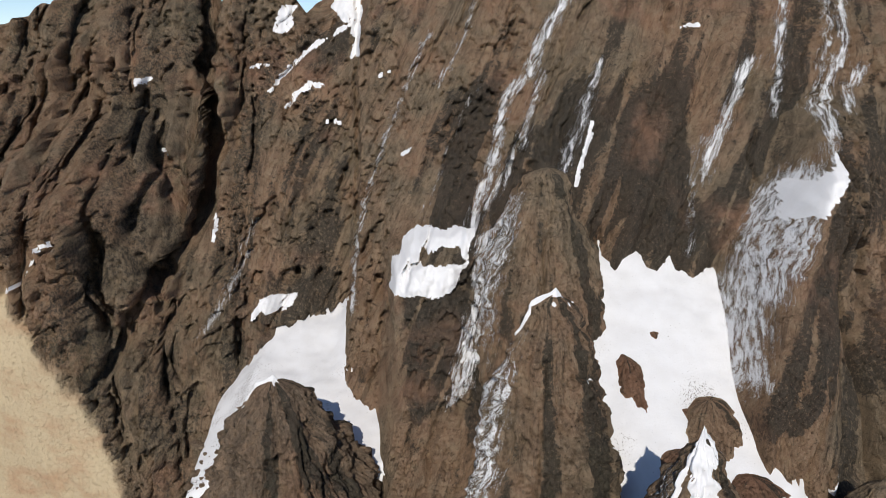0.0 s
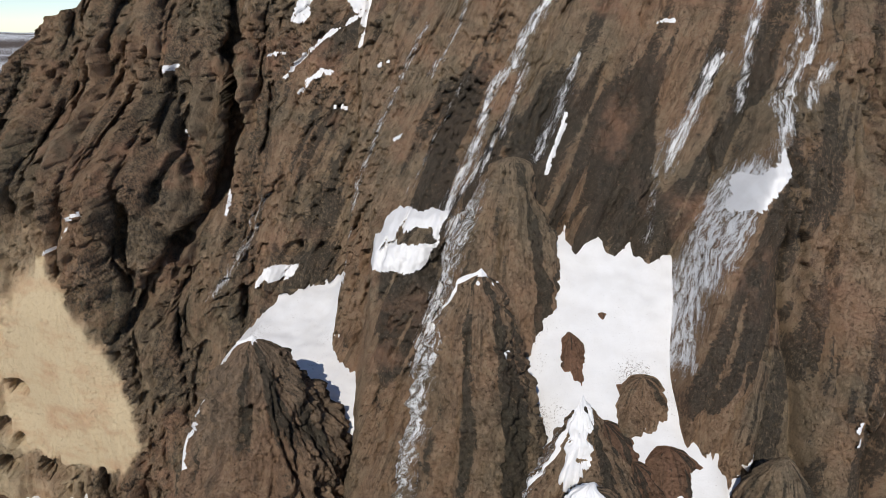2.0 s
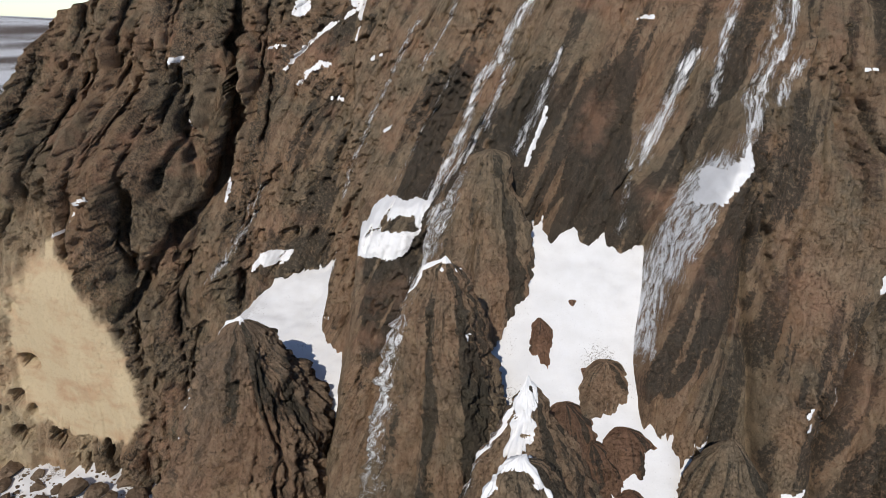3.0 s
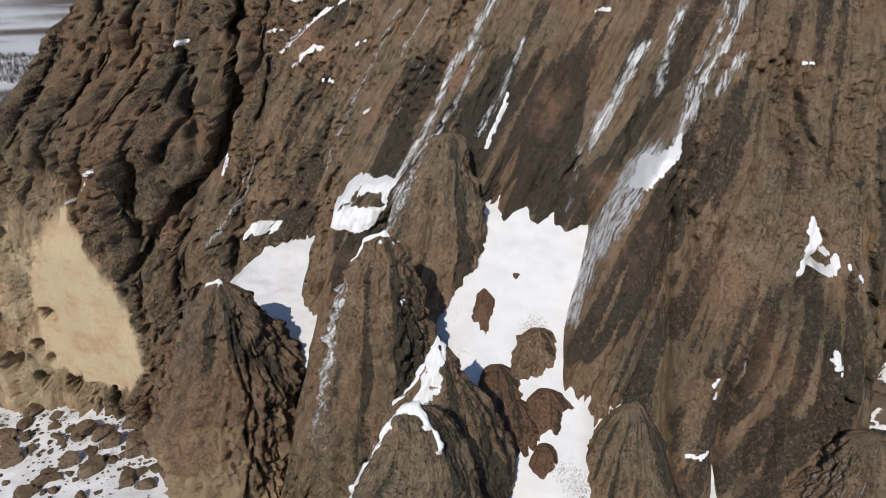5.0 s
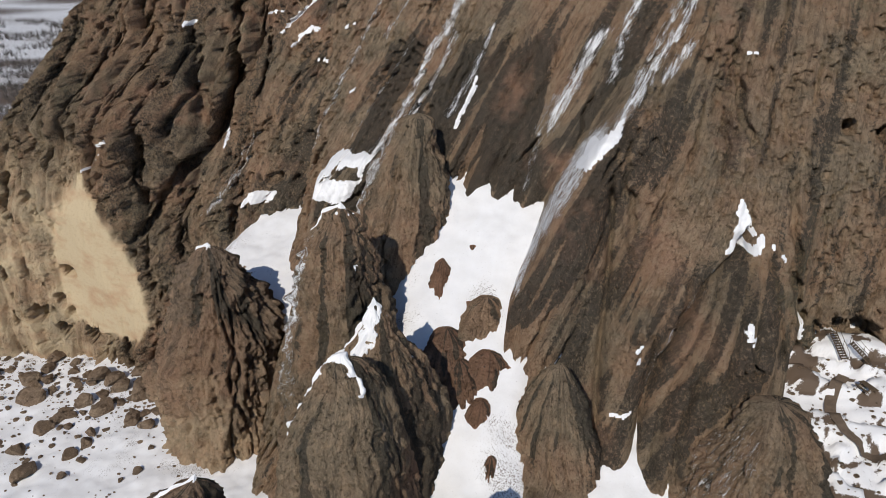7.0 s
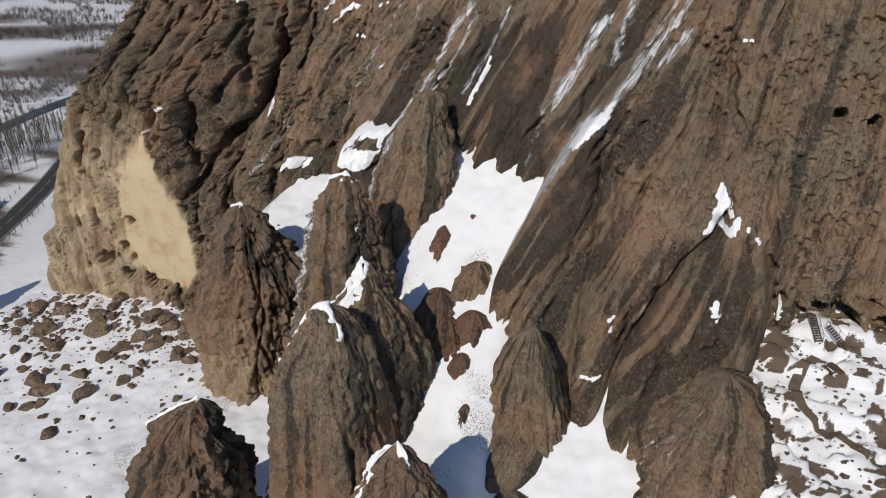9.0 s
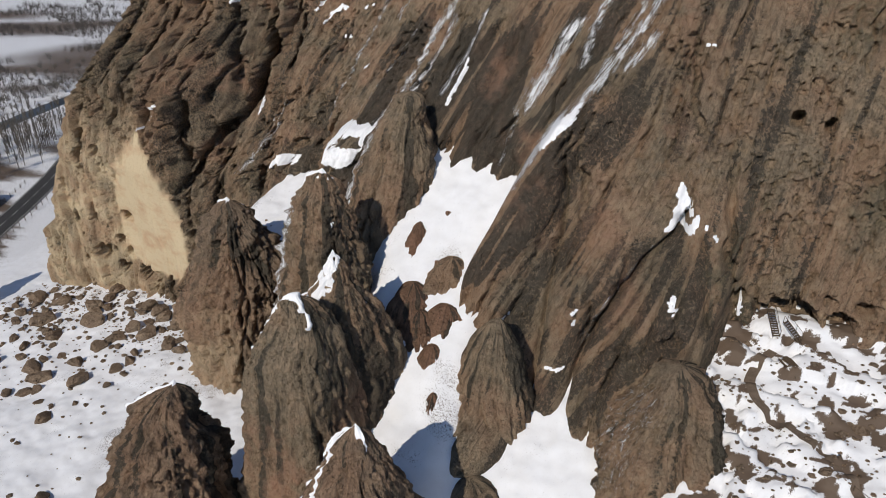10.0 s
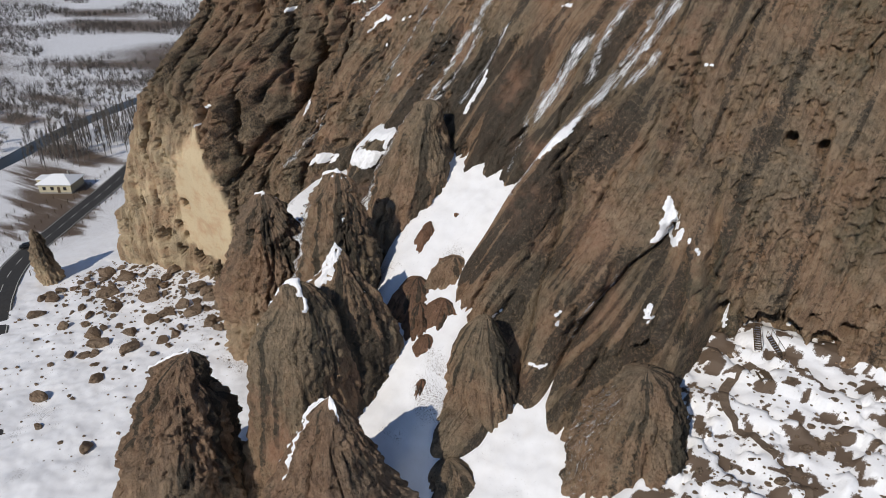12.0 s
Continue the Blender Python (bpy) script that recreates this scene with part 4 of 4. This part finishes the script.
hump(18.3, 61.9, 1.9, 3.4, 1.9, ROCK_RED, "smooth reddish rock hump half buried in snow", 1.7)
hump(21.3, 53.2, 3.3, 4.2, 2.0, ROCK_RED, "smooth reddish rock hump half buried in snow", 2.5)
hump(25.6, 57.9, 3.6, 3.4, 2.5, ROCK, "rounded grey-brown rock hump half buried in snow", 3.2)
hump(23.8, 50.2, 2.6, 3.4, 1.8, ROCK_RED, "smooth reddish rock hump half buried in snow", 4.9)
hump(27.8, 46.4, 2.4, 2.6, 1.6, ROCK_RED, "smooth reddish rock hump half buried in snow", 5.6)
hump(22.8, 57.5, 1.3, 4.8, 1.2, ROCK_RED, "narrow reddish rock rib showing through snow", 6.1)
hump(27.4, 51.4, 2.5, 4.6, 1.9, ROCK_RED, "smooth reddish rock hump half buried in snow", 7.3)
hump(21.9, 65.2, 1.0, 2.1, 0.9, ROCK_RED, "narrow reddish rock rib showing through snow", 8.1)
hump(30.2, 41.6, 1.7, 1.1, 0.8, ROCK_RED, "low reddish rock showing through snow", 9.3)
hump(37.6, 35.6, 4.6, 4.2, 2.6, ROCK, "broad brown rock hump at the mouth of the gully", 3.8)


# ---- boulders on the snow ----
def boulder_mesh(seed):
    bm = bmesh.new()
    bmesh.ops.create_icosphere(bm, subdivisions=3, radius=1.0)
    pick = random.Random(seed)
    cuts = [(Vector((pick.gauss(0, 1), pick.gauss(0, 1), pick.gauss(0, 0.8))).normalized(), pick.uniform(0.45, 0.8)) for _ in range(9)]
    for v in bm.verts:
        for way, far in cuts:
            over = v.co.dot(way) - far
            if over > 0:
                v.co -= way * over * 0.92
        v.co *= 1 + 0.10 * noise.noise(v.co * 2.2 + Vector((seed, 0, 0))) + 0.04 * noise.noise(v.co * 7)
        v.co.z *= 0.72
    return bm


BOULDER_ROCK = rock_material("boulder_tuff", (0.27, 0.19, 0.13), (0.225, 0.17, 0.122), (0.36, 0.265, 0.18))
boulders = [part("boulder", boulder_mesh(3 + k), BOULDER_ROCK) for k in range(7)]
pick = random.Random(11)
spots = [(-46.8, 25.2, 2.0), (-24.6, 20.6, 1.7), (-38.0, 20.0, 1.2), (-48.1, 52.0, 2.0), (-46.0, 59.7, 2.2), (-43.0, 43.2, 2.3), (-40.4, 33.6, 1.7), (-54.7, 36.6, 1.4),
         (-61.7, 52.9, 1.9), (-62.8, 45.7, 1.5), (-48.6, 47.3, 1.9), (-38.5, 52.5, 1.2), (-35.5, 47.0, 1.0)]
while len(spots) < 190:
    x, y = pick.uniform(-88, -24), pick.uniform(26, 71)
    chance = math.exp(-((y - 62 - 0.10 * (x + 50)) / 9) ** 2) + 0.35 * math.exp(-((x + 50) / 16) ** 2) * math.exp(-((y - 46) / 9) ** 2)
    if pick.random() < chance and noise.noise(Vector((x / 7, y / 7, 0))) > -0.15 and all(math.hypot(x - a, y - b) > c + 0.4 for a, b, c in spots):
        spots.append((x, y, min(2.7, 0.4 + pick.expovariate(1.5))))
for i, (x, y, r) in enumerate(spots):
    src = boulders[i % 7]
    m = pose(x, y, float(ground_z(x, y)) + 0.22 * r, pick.uniform(-14, 14), pick.uniform(-14, 14), pick.uniform(0, 360)) @ Matrix.Diagonal((r * pick.uniform(0.8, 1.25), r * pick.uniform(0.7, 1.0), r * pick.uniform(0.7, 1.1), 1))
    ob = src if i < 7 else copy_thing(src, m)
    ob.matrix_basis = m
    size = "large" if r > 1.4 else "small" if r < 0.6 else "angular"
    tagged(ob, f"{size} brown tuff boulder lying in snow below the cliff", "boulder", "boulders below the cliff")

# crumbs of stone between the boulders and on the terrace
unit = bmesh.new()
bmesh.ops.create_icosphere(unit, subdivisions=1, radius=1.0)
uv = [v.co.copy() for v in unit.verts]
uf = [[v.index for v in f.verts] for f in unit.faces]
unit.free()
pick = random.Random(5)
verts, faces = [], []
n = 0
while n < 2000:
    if n < 1300:
        x, y = pick.uniform(-90, -16), pick.uniform(15, 72)
        keep = math.exp(-((y - 64) / 11) ** 2) + 0.12
    else:
        x, y = pick.uniform(62, 92), pick.uniform(36, 66)
        keep = 0.5
    if pick.random() > keep:
        continue
    r = 0.08 + pick.expovariate(9)
    g = float(ground_z(x, y)) + 0.1 * r
    k = len(verts)
    verts += [(x + r * (1.2 * p.x + pick.uniform(-0.25, 0.25)), y + r * (0.9 * p.y + pick.uniform(-0.25, 0.25)), g + r * (0.7 * p.z + pick.uniform(-0.2, 0.2))) for p in uv]
    faces += [[k + i for i in f] for f in uf]
    n += 1
me = bpy.data.meshes.new("scree")
me.from_pydata(verts, [], faces)
me.materials.append(BOULDER_ROCK)
tagged(new("scree", me), "small brown stones scattered over the snow", "stones", kind="stuff")


# ---- the plain: road, river, house, trees ----
def strip(name, pts, width, lift, mat, step_m=2.0):
    """A ribbon along a smooth chain of (x, y), laid on the ground."""
    pts = np.array(pts, float)
    seg = np.concatenate([[0], np.cumsum(np.hypot(*np.diff(pts, axis=0).T))])
    q = np.arange(0, seg[-1], step_m)
    x, y = np.interp(q, seg, pts[:, 0]), np.interp(q, seg, pts[:, 1])
    k = np.ones(9) / 9
    x[4:-4], y[4:-4] = np.convolve(x, k, "valid"), np.convolve(y, k, "valid")
    tx, ty = np.gradient(x), np.gradient(y)
    ln = np.hypot(tx, ty)
    nx, ny = -ty / ln, tx / ln
    across = np.linspace(-0.5, 0.5, 7) * width
    PX, PY = x[:, None] + nx[:, None] * across, y[:, None] + ny[:, None] * across
    crown = ground_z(x, y)[:, None] + lift - 0.02 * np.abs(across)
    return sheet(name, np.stack([PX, PY, crown + 0 * PX], -1), mat), x, y, nx, ny


ROAD = [(-30, 6), (-46, 14), (-66, 24), (-84, 35), (-98, 45), (-108, 53), (-116, 63), (-122, 74), (-130, 87), (-139, 103), (-152, 124), (-172, 152), (-200, 190), (-240, 240)]
road, rx_, ry_, rnx, rny = strip("road", ROAD, 7.5, 0.25, ASPHALT)
tagged(road, "dark wet asphalt road curving between snowy verges", "road", kind="structure")
for side in (-3.3, 0.0, 3.3):
    bm = bmesh.new()
    for i in range(len(rx_) - 1):
        if side == 0.0 and i % 4 > 1:
            continue
        a = [(rx_[j] + rnx[j] * (side + o), ry_[j] + rny[j] * (side + o), float(ground_z(rx_[j], ry_[j])) + 0.262 - 0.02 * abs(side)) for j, o in ((i, -0.09), (i + 1, -0.09), (i + 1, 0.09), (i, 0.09))]
        bm.faces.new([bm.verts.new(p) for p in a])
    tagged(part("road_marking", bm, PAINT), "worn white painted line on asphalt", "road marking", kind="structure")
RIVER = [(-172, 10), (-182, 50), (-190, 82), (-199, 104), (-212, 127), (-224, 153), (-234, 184), (-246, 230), (-262, 300), (-300, 380)]
river, vx, vy, vnx, vny = strip("river", RIVER, 9.0, 0.12, WATER)
tagged(river, "dark narrow river winding across the snowy plain", "river", kind="structure")


def fence(offset, first, last, every, name_label):
    base = tagged(new("fence"), name_label, "fence")
    mesh = None
    for i in range(first, last, every):
        p = (rx_[i] + rnx[i] * offset, ry_[i] + rny[i] * offset)
        g = float(ground_z(*p))
        if mesh is None:
            bm = bmesh.new()
            box(bm, 0, 0, 0.7, 0.16, 0.16, 1.7, 0, 0.02)
            ob = part("post", bm, WOOD, base)
            mesh = ob.data
        else:
            ob = new("post", mesh)
            ob.parent = base
        ob.location = (p[0], p[1], g)
    for h in (0.6, 1.2):
        bm = bmesh.new()
        for i in range(first, last - every, every):
            a, b = ((rx_[j] + rnx[j] * offset, ry_[j] + rny[j] * offset) for j in (i, i + every))
            rod(bm, (*a, float(ground_z(*a)) + h), (*b, float(ground_z(*b)) + h), 0.025, 0.025, 4)
        part("rail", bm, WOOD, base)


fence(7.0, 38, 88, 2, "row of dark wooden posts along the road")
fence(-5.6, 44, 80, 2, "row of dark wooden posts along the road")
fence(14.0, 46, 74, 2, "orchard fence of dark posts in snow")
fence(20.0, 46, 70, 2, "orchard fence of dark posts in snow")

# the house
house = tagged(new("house"), "small cream-walled village house with snowy hipped roof", "house")
hm = pose(-154.0, 97.5, float(ground_z(-154, 97.5)), 0, 0, 31)
bm = bmesh.new()
box(bm, 0, 0, 1.6, 11.0, 9.0, 3.2)
part("wall", bm, PLASTER, house)
bm = bmesh.new()
lo = [bm.verts.new(p) for p in ((-6.1, -5.1, 3.2), (6.1, -5.1, 3.2), (6.1, 5.1, 3.2), (-6.1, 5.1, 3.2))]
mid = [bm.verts.new((v.co.x, v.co.y, 3.45)) for v in lo]
ridge = [bm.verts.new((-1.6, 0, 5.6)), bm.verts.new((1.6, 0, 5.6))]
bm.faces.new(lo[::-1])
for k in range(4):
    bm.faces.new((lo[k], lo[(k + 1) % 4], mid[(k + 1) % 4], mid[k]))
bm.faces.new((mid[0], mid[1], ridge[1], ridge[0]))
bm.faces.new((mid[1], mid[2], ridge[1]))
bm.faces.new((mid[2], mid[3], ridge[0], ridge[1]))
bm.faces.new((mid[3], mid[0], ridge[0]))
roof = part("roof", bm, ROOFSNOW, house, "hipped roof under smooth white snow")
bm = bmesh.new()
box(bm, 2.6, 1.2, 5.4, 0.6, 0.6, 1.6, 0, 0.03)
part("chimney", bm, CONCRETE, roof)
bm = bmesh.new()
box(bm, 0, 0, 0.25, 11.1, 9.1, 0.5)
part("plinth", bm, CONCRETE, house, "grey concrete plinth")
for wx_ in (-3.6, -0.9, 3.4):
    bm = bmesh.new()
    box(bm, wx_, -4.53, 1.8, 1.1, 0.10, 1.2, 0, 0.02)
    win = part("window", bm, WOOD, house)
    bm = bmesh.new()
    box(bm, wx_, -4.57, 1.8, 0.9, 0.08, 1.0)
    part("pane", bm, GLASS, win)
bm = bmesh.new()
box(bm, 1.3, -4.54, 1.35, 1.0, 0.10, 2.1, 0, 0.02)
part("door", bm, WOOD, house)
bm = bmesh.new()
box(bm, -8.0, 4.5, 1.2, 4.0, 4.0, 2.4)
annex = part("annex", bm, PLASTER, house)
bm = bmesh.new()
box(bm, -8.0, 4.5, 2.55, 4.6, 4.6, 0.35, 0, 0.1)
part("annex_roof", bm, ROOFSNOW, annex, "flat roof under snow")
house.matrix_basis = hm

# a car on the road
car = tagged(new("car"), "dark parked car on the asphalt road", "car")
bm = bmesh.new()
box(bm, 0, 0, 0.62, 4.3, 1.75, 0.62, 0, 0.14)
part("body", bm, CARPAINT, car)
bm = bmesh.new()
box(bm, -0.2, 0, 1.18, 2.3, 1.5, 0.55, 0, 0.2)
part("cabin", bm, GLASS, car)
for sx in (-1.35, 1.35):
    for sy in (-0.85, 0.85):
        bm = bmesh.new()
        rod(bm, (sx, sy - 0.1, 0.33), (sx, sy + 0.1, 0.33), 0.33, 0.33, 14)
        wheel = part("wheel", bm, RUBBER, car)
        bm = bmesh.new()
        rod(bm, (sx, sy - 0.11, 0.33), (sx, sy + 0.11, 0.33), 0.18, 0.18, 10)
        part("rim", bm, CONCRETE, wheel)
car.matrix_basis = pose(-118.5, 64.5, float(ground_z(-118.5, 64.5)) + 0.26, 0, 0, 58)


def bare_tree(seed, height, spread_, poplar):
    pick = random.Random(seed)
    root = new("tree")
    bm = bmesh.new()
    rod(bm, (0, 0, -0.4), (0, 0, height * 0.45), height * 0.011, height * 0.008, 6)
    rod(bm, (0, 0, height * 0.45), (0.1, 0, height * (0.97 if poplar else 0.7)), height * 0.008, 0.02, 5)
    part("trunk", bm, BARK, root)
    bm = bmesh.new()
    for k in range(26 if poplar else 22):
        h = height * pick.uniform(0.15 if poplar else 0.28, 0.9 if poplar else 0.68)
        a = pick.uniform(0, 6.283)
        out = spread_ * pick.uniform(0.5, 1.0) * (1 - 0.6 * h / height)
        up = out * (2.6 if poplar else pick.uniform(0.6, 1.3))
        tip = Vector((math.cos(a) * out, math.sin(a) * out, h + up))
        rod(bm, (0, 0, h), tip, height * 0.006, 0.018, 3)
        for j in range(5):
            f = pick.uniform(0.3, 0.95)
            s = Vector((0, 0, h)).lerp(tip, f)
            e = s + Vector((pick.gauss(0, 0.22) * spread_, pick.gauss(0, 0.22) * spread_, pick.uniform(0.1, 0.45) * spread_))
            rod(bm, s, e, 0.035, 0.015, 3)
    part("crown", bm, BARK, root, "bare leafless branches")
    return root


poplars = [bare_tree(40 + k, 13.0, 1.3, True) for k in range(3)]
fruit = [bare_tree(60 + k, 6.0, 2.6, False) for k in range(4)]
pick = random.Random(21)
count = {True: 0, False: 0}


def plant(kinds, x, y, scale, label, group):
    k = count[kinds is poplars]
    count[kinds is poplars] += 1
    m = pose(x, y, float(ground_z(x, y)), 0, 0, pick.uniform(0, 360)) @ Matrix.Scale(scale, 4)
    ob = kinds[k] if k < len(kinds) else copy_thing(kinds[k % len(kinds)], m)
    ob.matrix_basis = m
    tagged(ob, label, "tree", group)


def off_road(x, y, room=6):
    return np.min(np.hypot(rx_ - x, ry_ - y)) > room and np.min(np.hypot(vx - x, vy - y)) > room + 1 and math.hypot(x + 154, y - 97.5) > 10


n = 0
while n < 150:
    f, g = pick.random(), pick.random()
    x, y = -172 - 34 * f + 6 * pick.gauss(0, 1) - 8 * g, 106 + 66 * g + 4 * pick.gauss(0, 1)
    if off_road(x, y):
        plant(poplars, x, y, pick.uniform(0.7, 1.15), "tall bare leafless poplar standing in snow", "poplars beside the river")
        n += 1
n = 0
while n < 150:
    x, y = pick.uniform(-330, -205), pick.uniform(60, 260)
    d = np.min(np.hypot(vx - x, vy - y))
    if off_road(x, y) and pick.random() < math.exp(-d / 35) and x < -195 - 0.4 * (y - 110):
        plant(fruit, x, y, pick.uniform(0.7, 1.3), "bare leafless tree standing in snow", "trees across the river")
        n += 1
# far woods
WOODS = plain_material("far_bare_woods", (0.11, 0.098, 0.088), 0.5)
pick2 = random.Random(77)
verts, faces = [], []
n = 0
while n < 12000:
    x, y = pick2.uniform(-950, -250), pick2.uniform(40, 640)
    clump = noise.noise(Vector((x / 110, y / 60, 3))) + 0.5 * noise.noise(Vector((x / 30, y / 25, 9)))
    if clump < -0.08 or not off_road(x, y, 8) or y < -0.35 * x - 60:
        continue
    n += 1
    g, h, w = float(ground_z(x, y)), pick2.uniform(3, 7), pick2.uniform(1.2, 2.8)
    for k in range(11):
        a = pick2.uniform(0, 6.283)
        bx, by = x + 0.35 * w * math.cos(a * 3), y + 0.35 * w * math.sin(a * 3)
        tx, ty, tz = x + w * math.cos(a), y + w * math.sin(a), g + h * pick2.uniform(0.6, 1.0)
        i = len(verts)
        ox, oy = -math.sin(a) * 0.07, math.cos(a) * 0.07
        verts += [(bx - ox, by - oy, g - 0.2), (bx + ox, by + oy, g - 0.2), (bx + oy, by - ox, g - 0.2), (tx, ty, tz)]
        faces += [(i, i + 1, i + 3), (i + 1, i + 2, i + 3), (i + 2, i, i + 3)]
me = bpy.data.meshes.new("far_woods")
me.from_pydata(verts, [], faces)
me.materials.append(WOODS)
tagged(new("far_woods", me), "distant dark leafless woods on the snowy plain", "woods", kind="stuff")


# ---- the terrace before the caves ----
EARTH = plain_material("trodden_earth", (0.17, 0.125, 0.09), 1.5, 0.4)
path, *_ = strip("footpath", [(70.5, 64.5), (68.2, 60.5), (67.8, 56.5), (69.6, 54.0), (74.0, 52.2), (78.5, 49.5), (81.5, 45.5), (83.5, 40.0), (85.0, 33.0)], 1.3, 0.35, EARTH, 0.5)
tagged(path, "dark trodden earth path winding across the snowy terrace", "path", kind="structure")


def wooden_stair(x, y, turn, steps, label):
    base = tagged(new("wooden_stair"), label, "stair")
    for side in (-0.45, 0.45):
        bm = bmesh.new()
        rod(bm, (side, 0, 0), (side, 0.30 * steps, 0.19 * steps), 0.06, 0.06, 6)
        part("stringer", bm, WOOD, base)
        bm = bmesh.new()
        rod(bm, (side, 0, 0.95), (side, 0.30 * steps, 0.19 * steps + 0.95), 0.035, 0.035, 6)
        part("handrail", bm, WOOD, base)
        for k in (0, steps // 2, steps):
            bm = bmesh.new()
            rod(bm, (side, 0.30 * k, 0.19 * k - 0.1), (side, 0.30 * k, 0.19 * k + 0.98), 0.035, 0.035, 6)
            part("post", bm, WOOD, base)
    for k in range(steps):
        bm = bmesh.new()
        box(bm, 0, 0.30 * k + 0.15, 0.19 * k + 0.1, 0.95, 0.28, 0.04)
        part("tread", bm, WOOD, base)
    base.matrix_basis = pose(x, y, float(ground_z(x, y)) + 0.1, 0, 0, turn)


wooden_stair(70.6, 66.0, 20, 11, "weathered wooden stair leading up into a cave")
wooden_stair(73.6, 66.2, 55, 9, "weathered wooden stair leading up into a cave")

bench = tagged(new("picnic_table"), "weathered wooden picnic table standing in snow", "table")
for name, px_, pz_, w, in (("tabletop", 0.0, 0.75, 0.8), ("seat", -0.75, 0.45, 0.3), ("seat", 0.75, 0.45, 0.3)):
    bm = bmesh.new()
    box(bm, px_, 0, pz_, w, 1.9, 0.06, 0, 0.01)
    part(name, bm, WOOD, bench)
for yy in (-0.7, 0.7):
    for sx in (-1, 1):
        bm = bmesh.new()
        rod(bm, (sx * 0.75, yy, -0.1), (sx * 0.25, yy, 0.74), 0.05, 0.05, 6)
        part("leg", bm, WOOD, bench)
    bm = bmesh.new()
    box(bm, 0, yy, 0.42, 1.7, 0.05, 0.1)
    part("crossbar", bm, WOOD, bench)
bench.matrix_basis = pose(72.2, 61.5, float(ground_z(72.2, 61.5)) + 0.05, 0, 0, 30)

rail = tagged(new("railing"), "low wooden railing along the snowy terrace edge", "railing")
spots = [(80.0, 47.0), (81.6, 46.0), (83.2, 44.8), (84.6, 43.4), (85.6, 41.6), (84.4, 40.2), (82.8, 39.4)]
for p in spots:
    bm = bmesh.new()
    g = float(ground_z(*p))
    rod(bm, (*p, g - 0.3), (*p, g + 1.0), 0.05, 0.05, 6)
    part("post", bm, WOOD, rail)
for a, b in zip(spots, spots[1:]):
    bm = bmesh.new()
    rod(bm, (*a, float(ground_z(*a)) + 0.9), (*b, float(ground_z(*b)) + 0.9), 0.04, 0.04, 6)
    part("rail", bm, WOOD, rail)
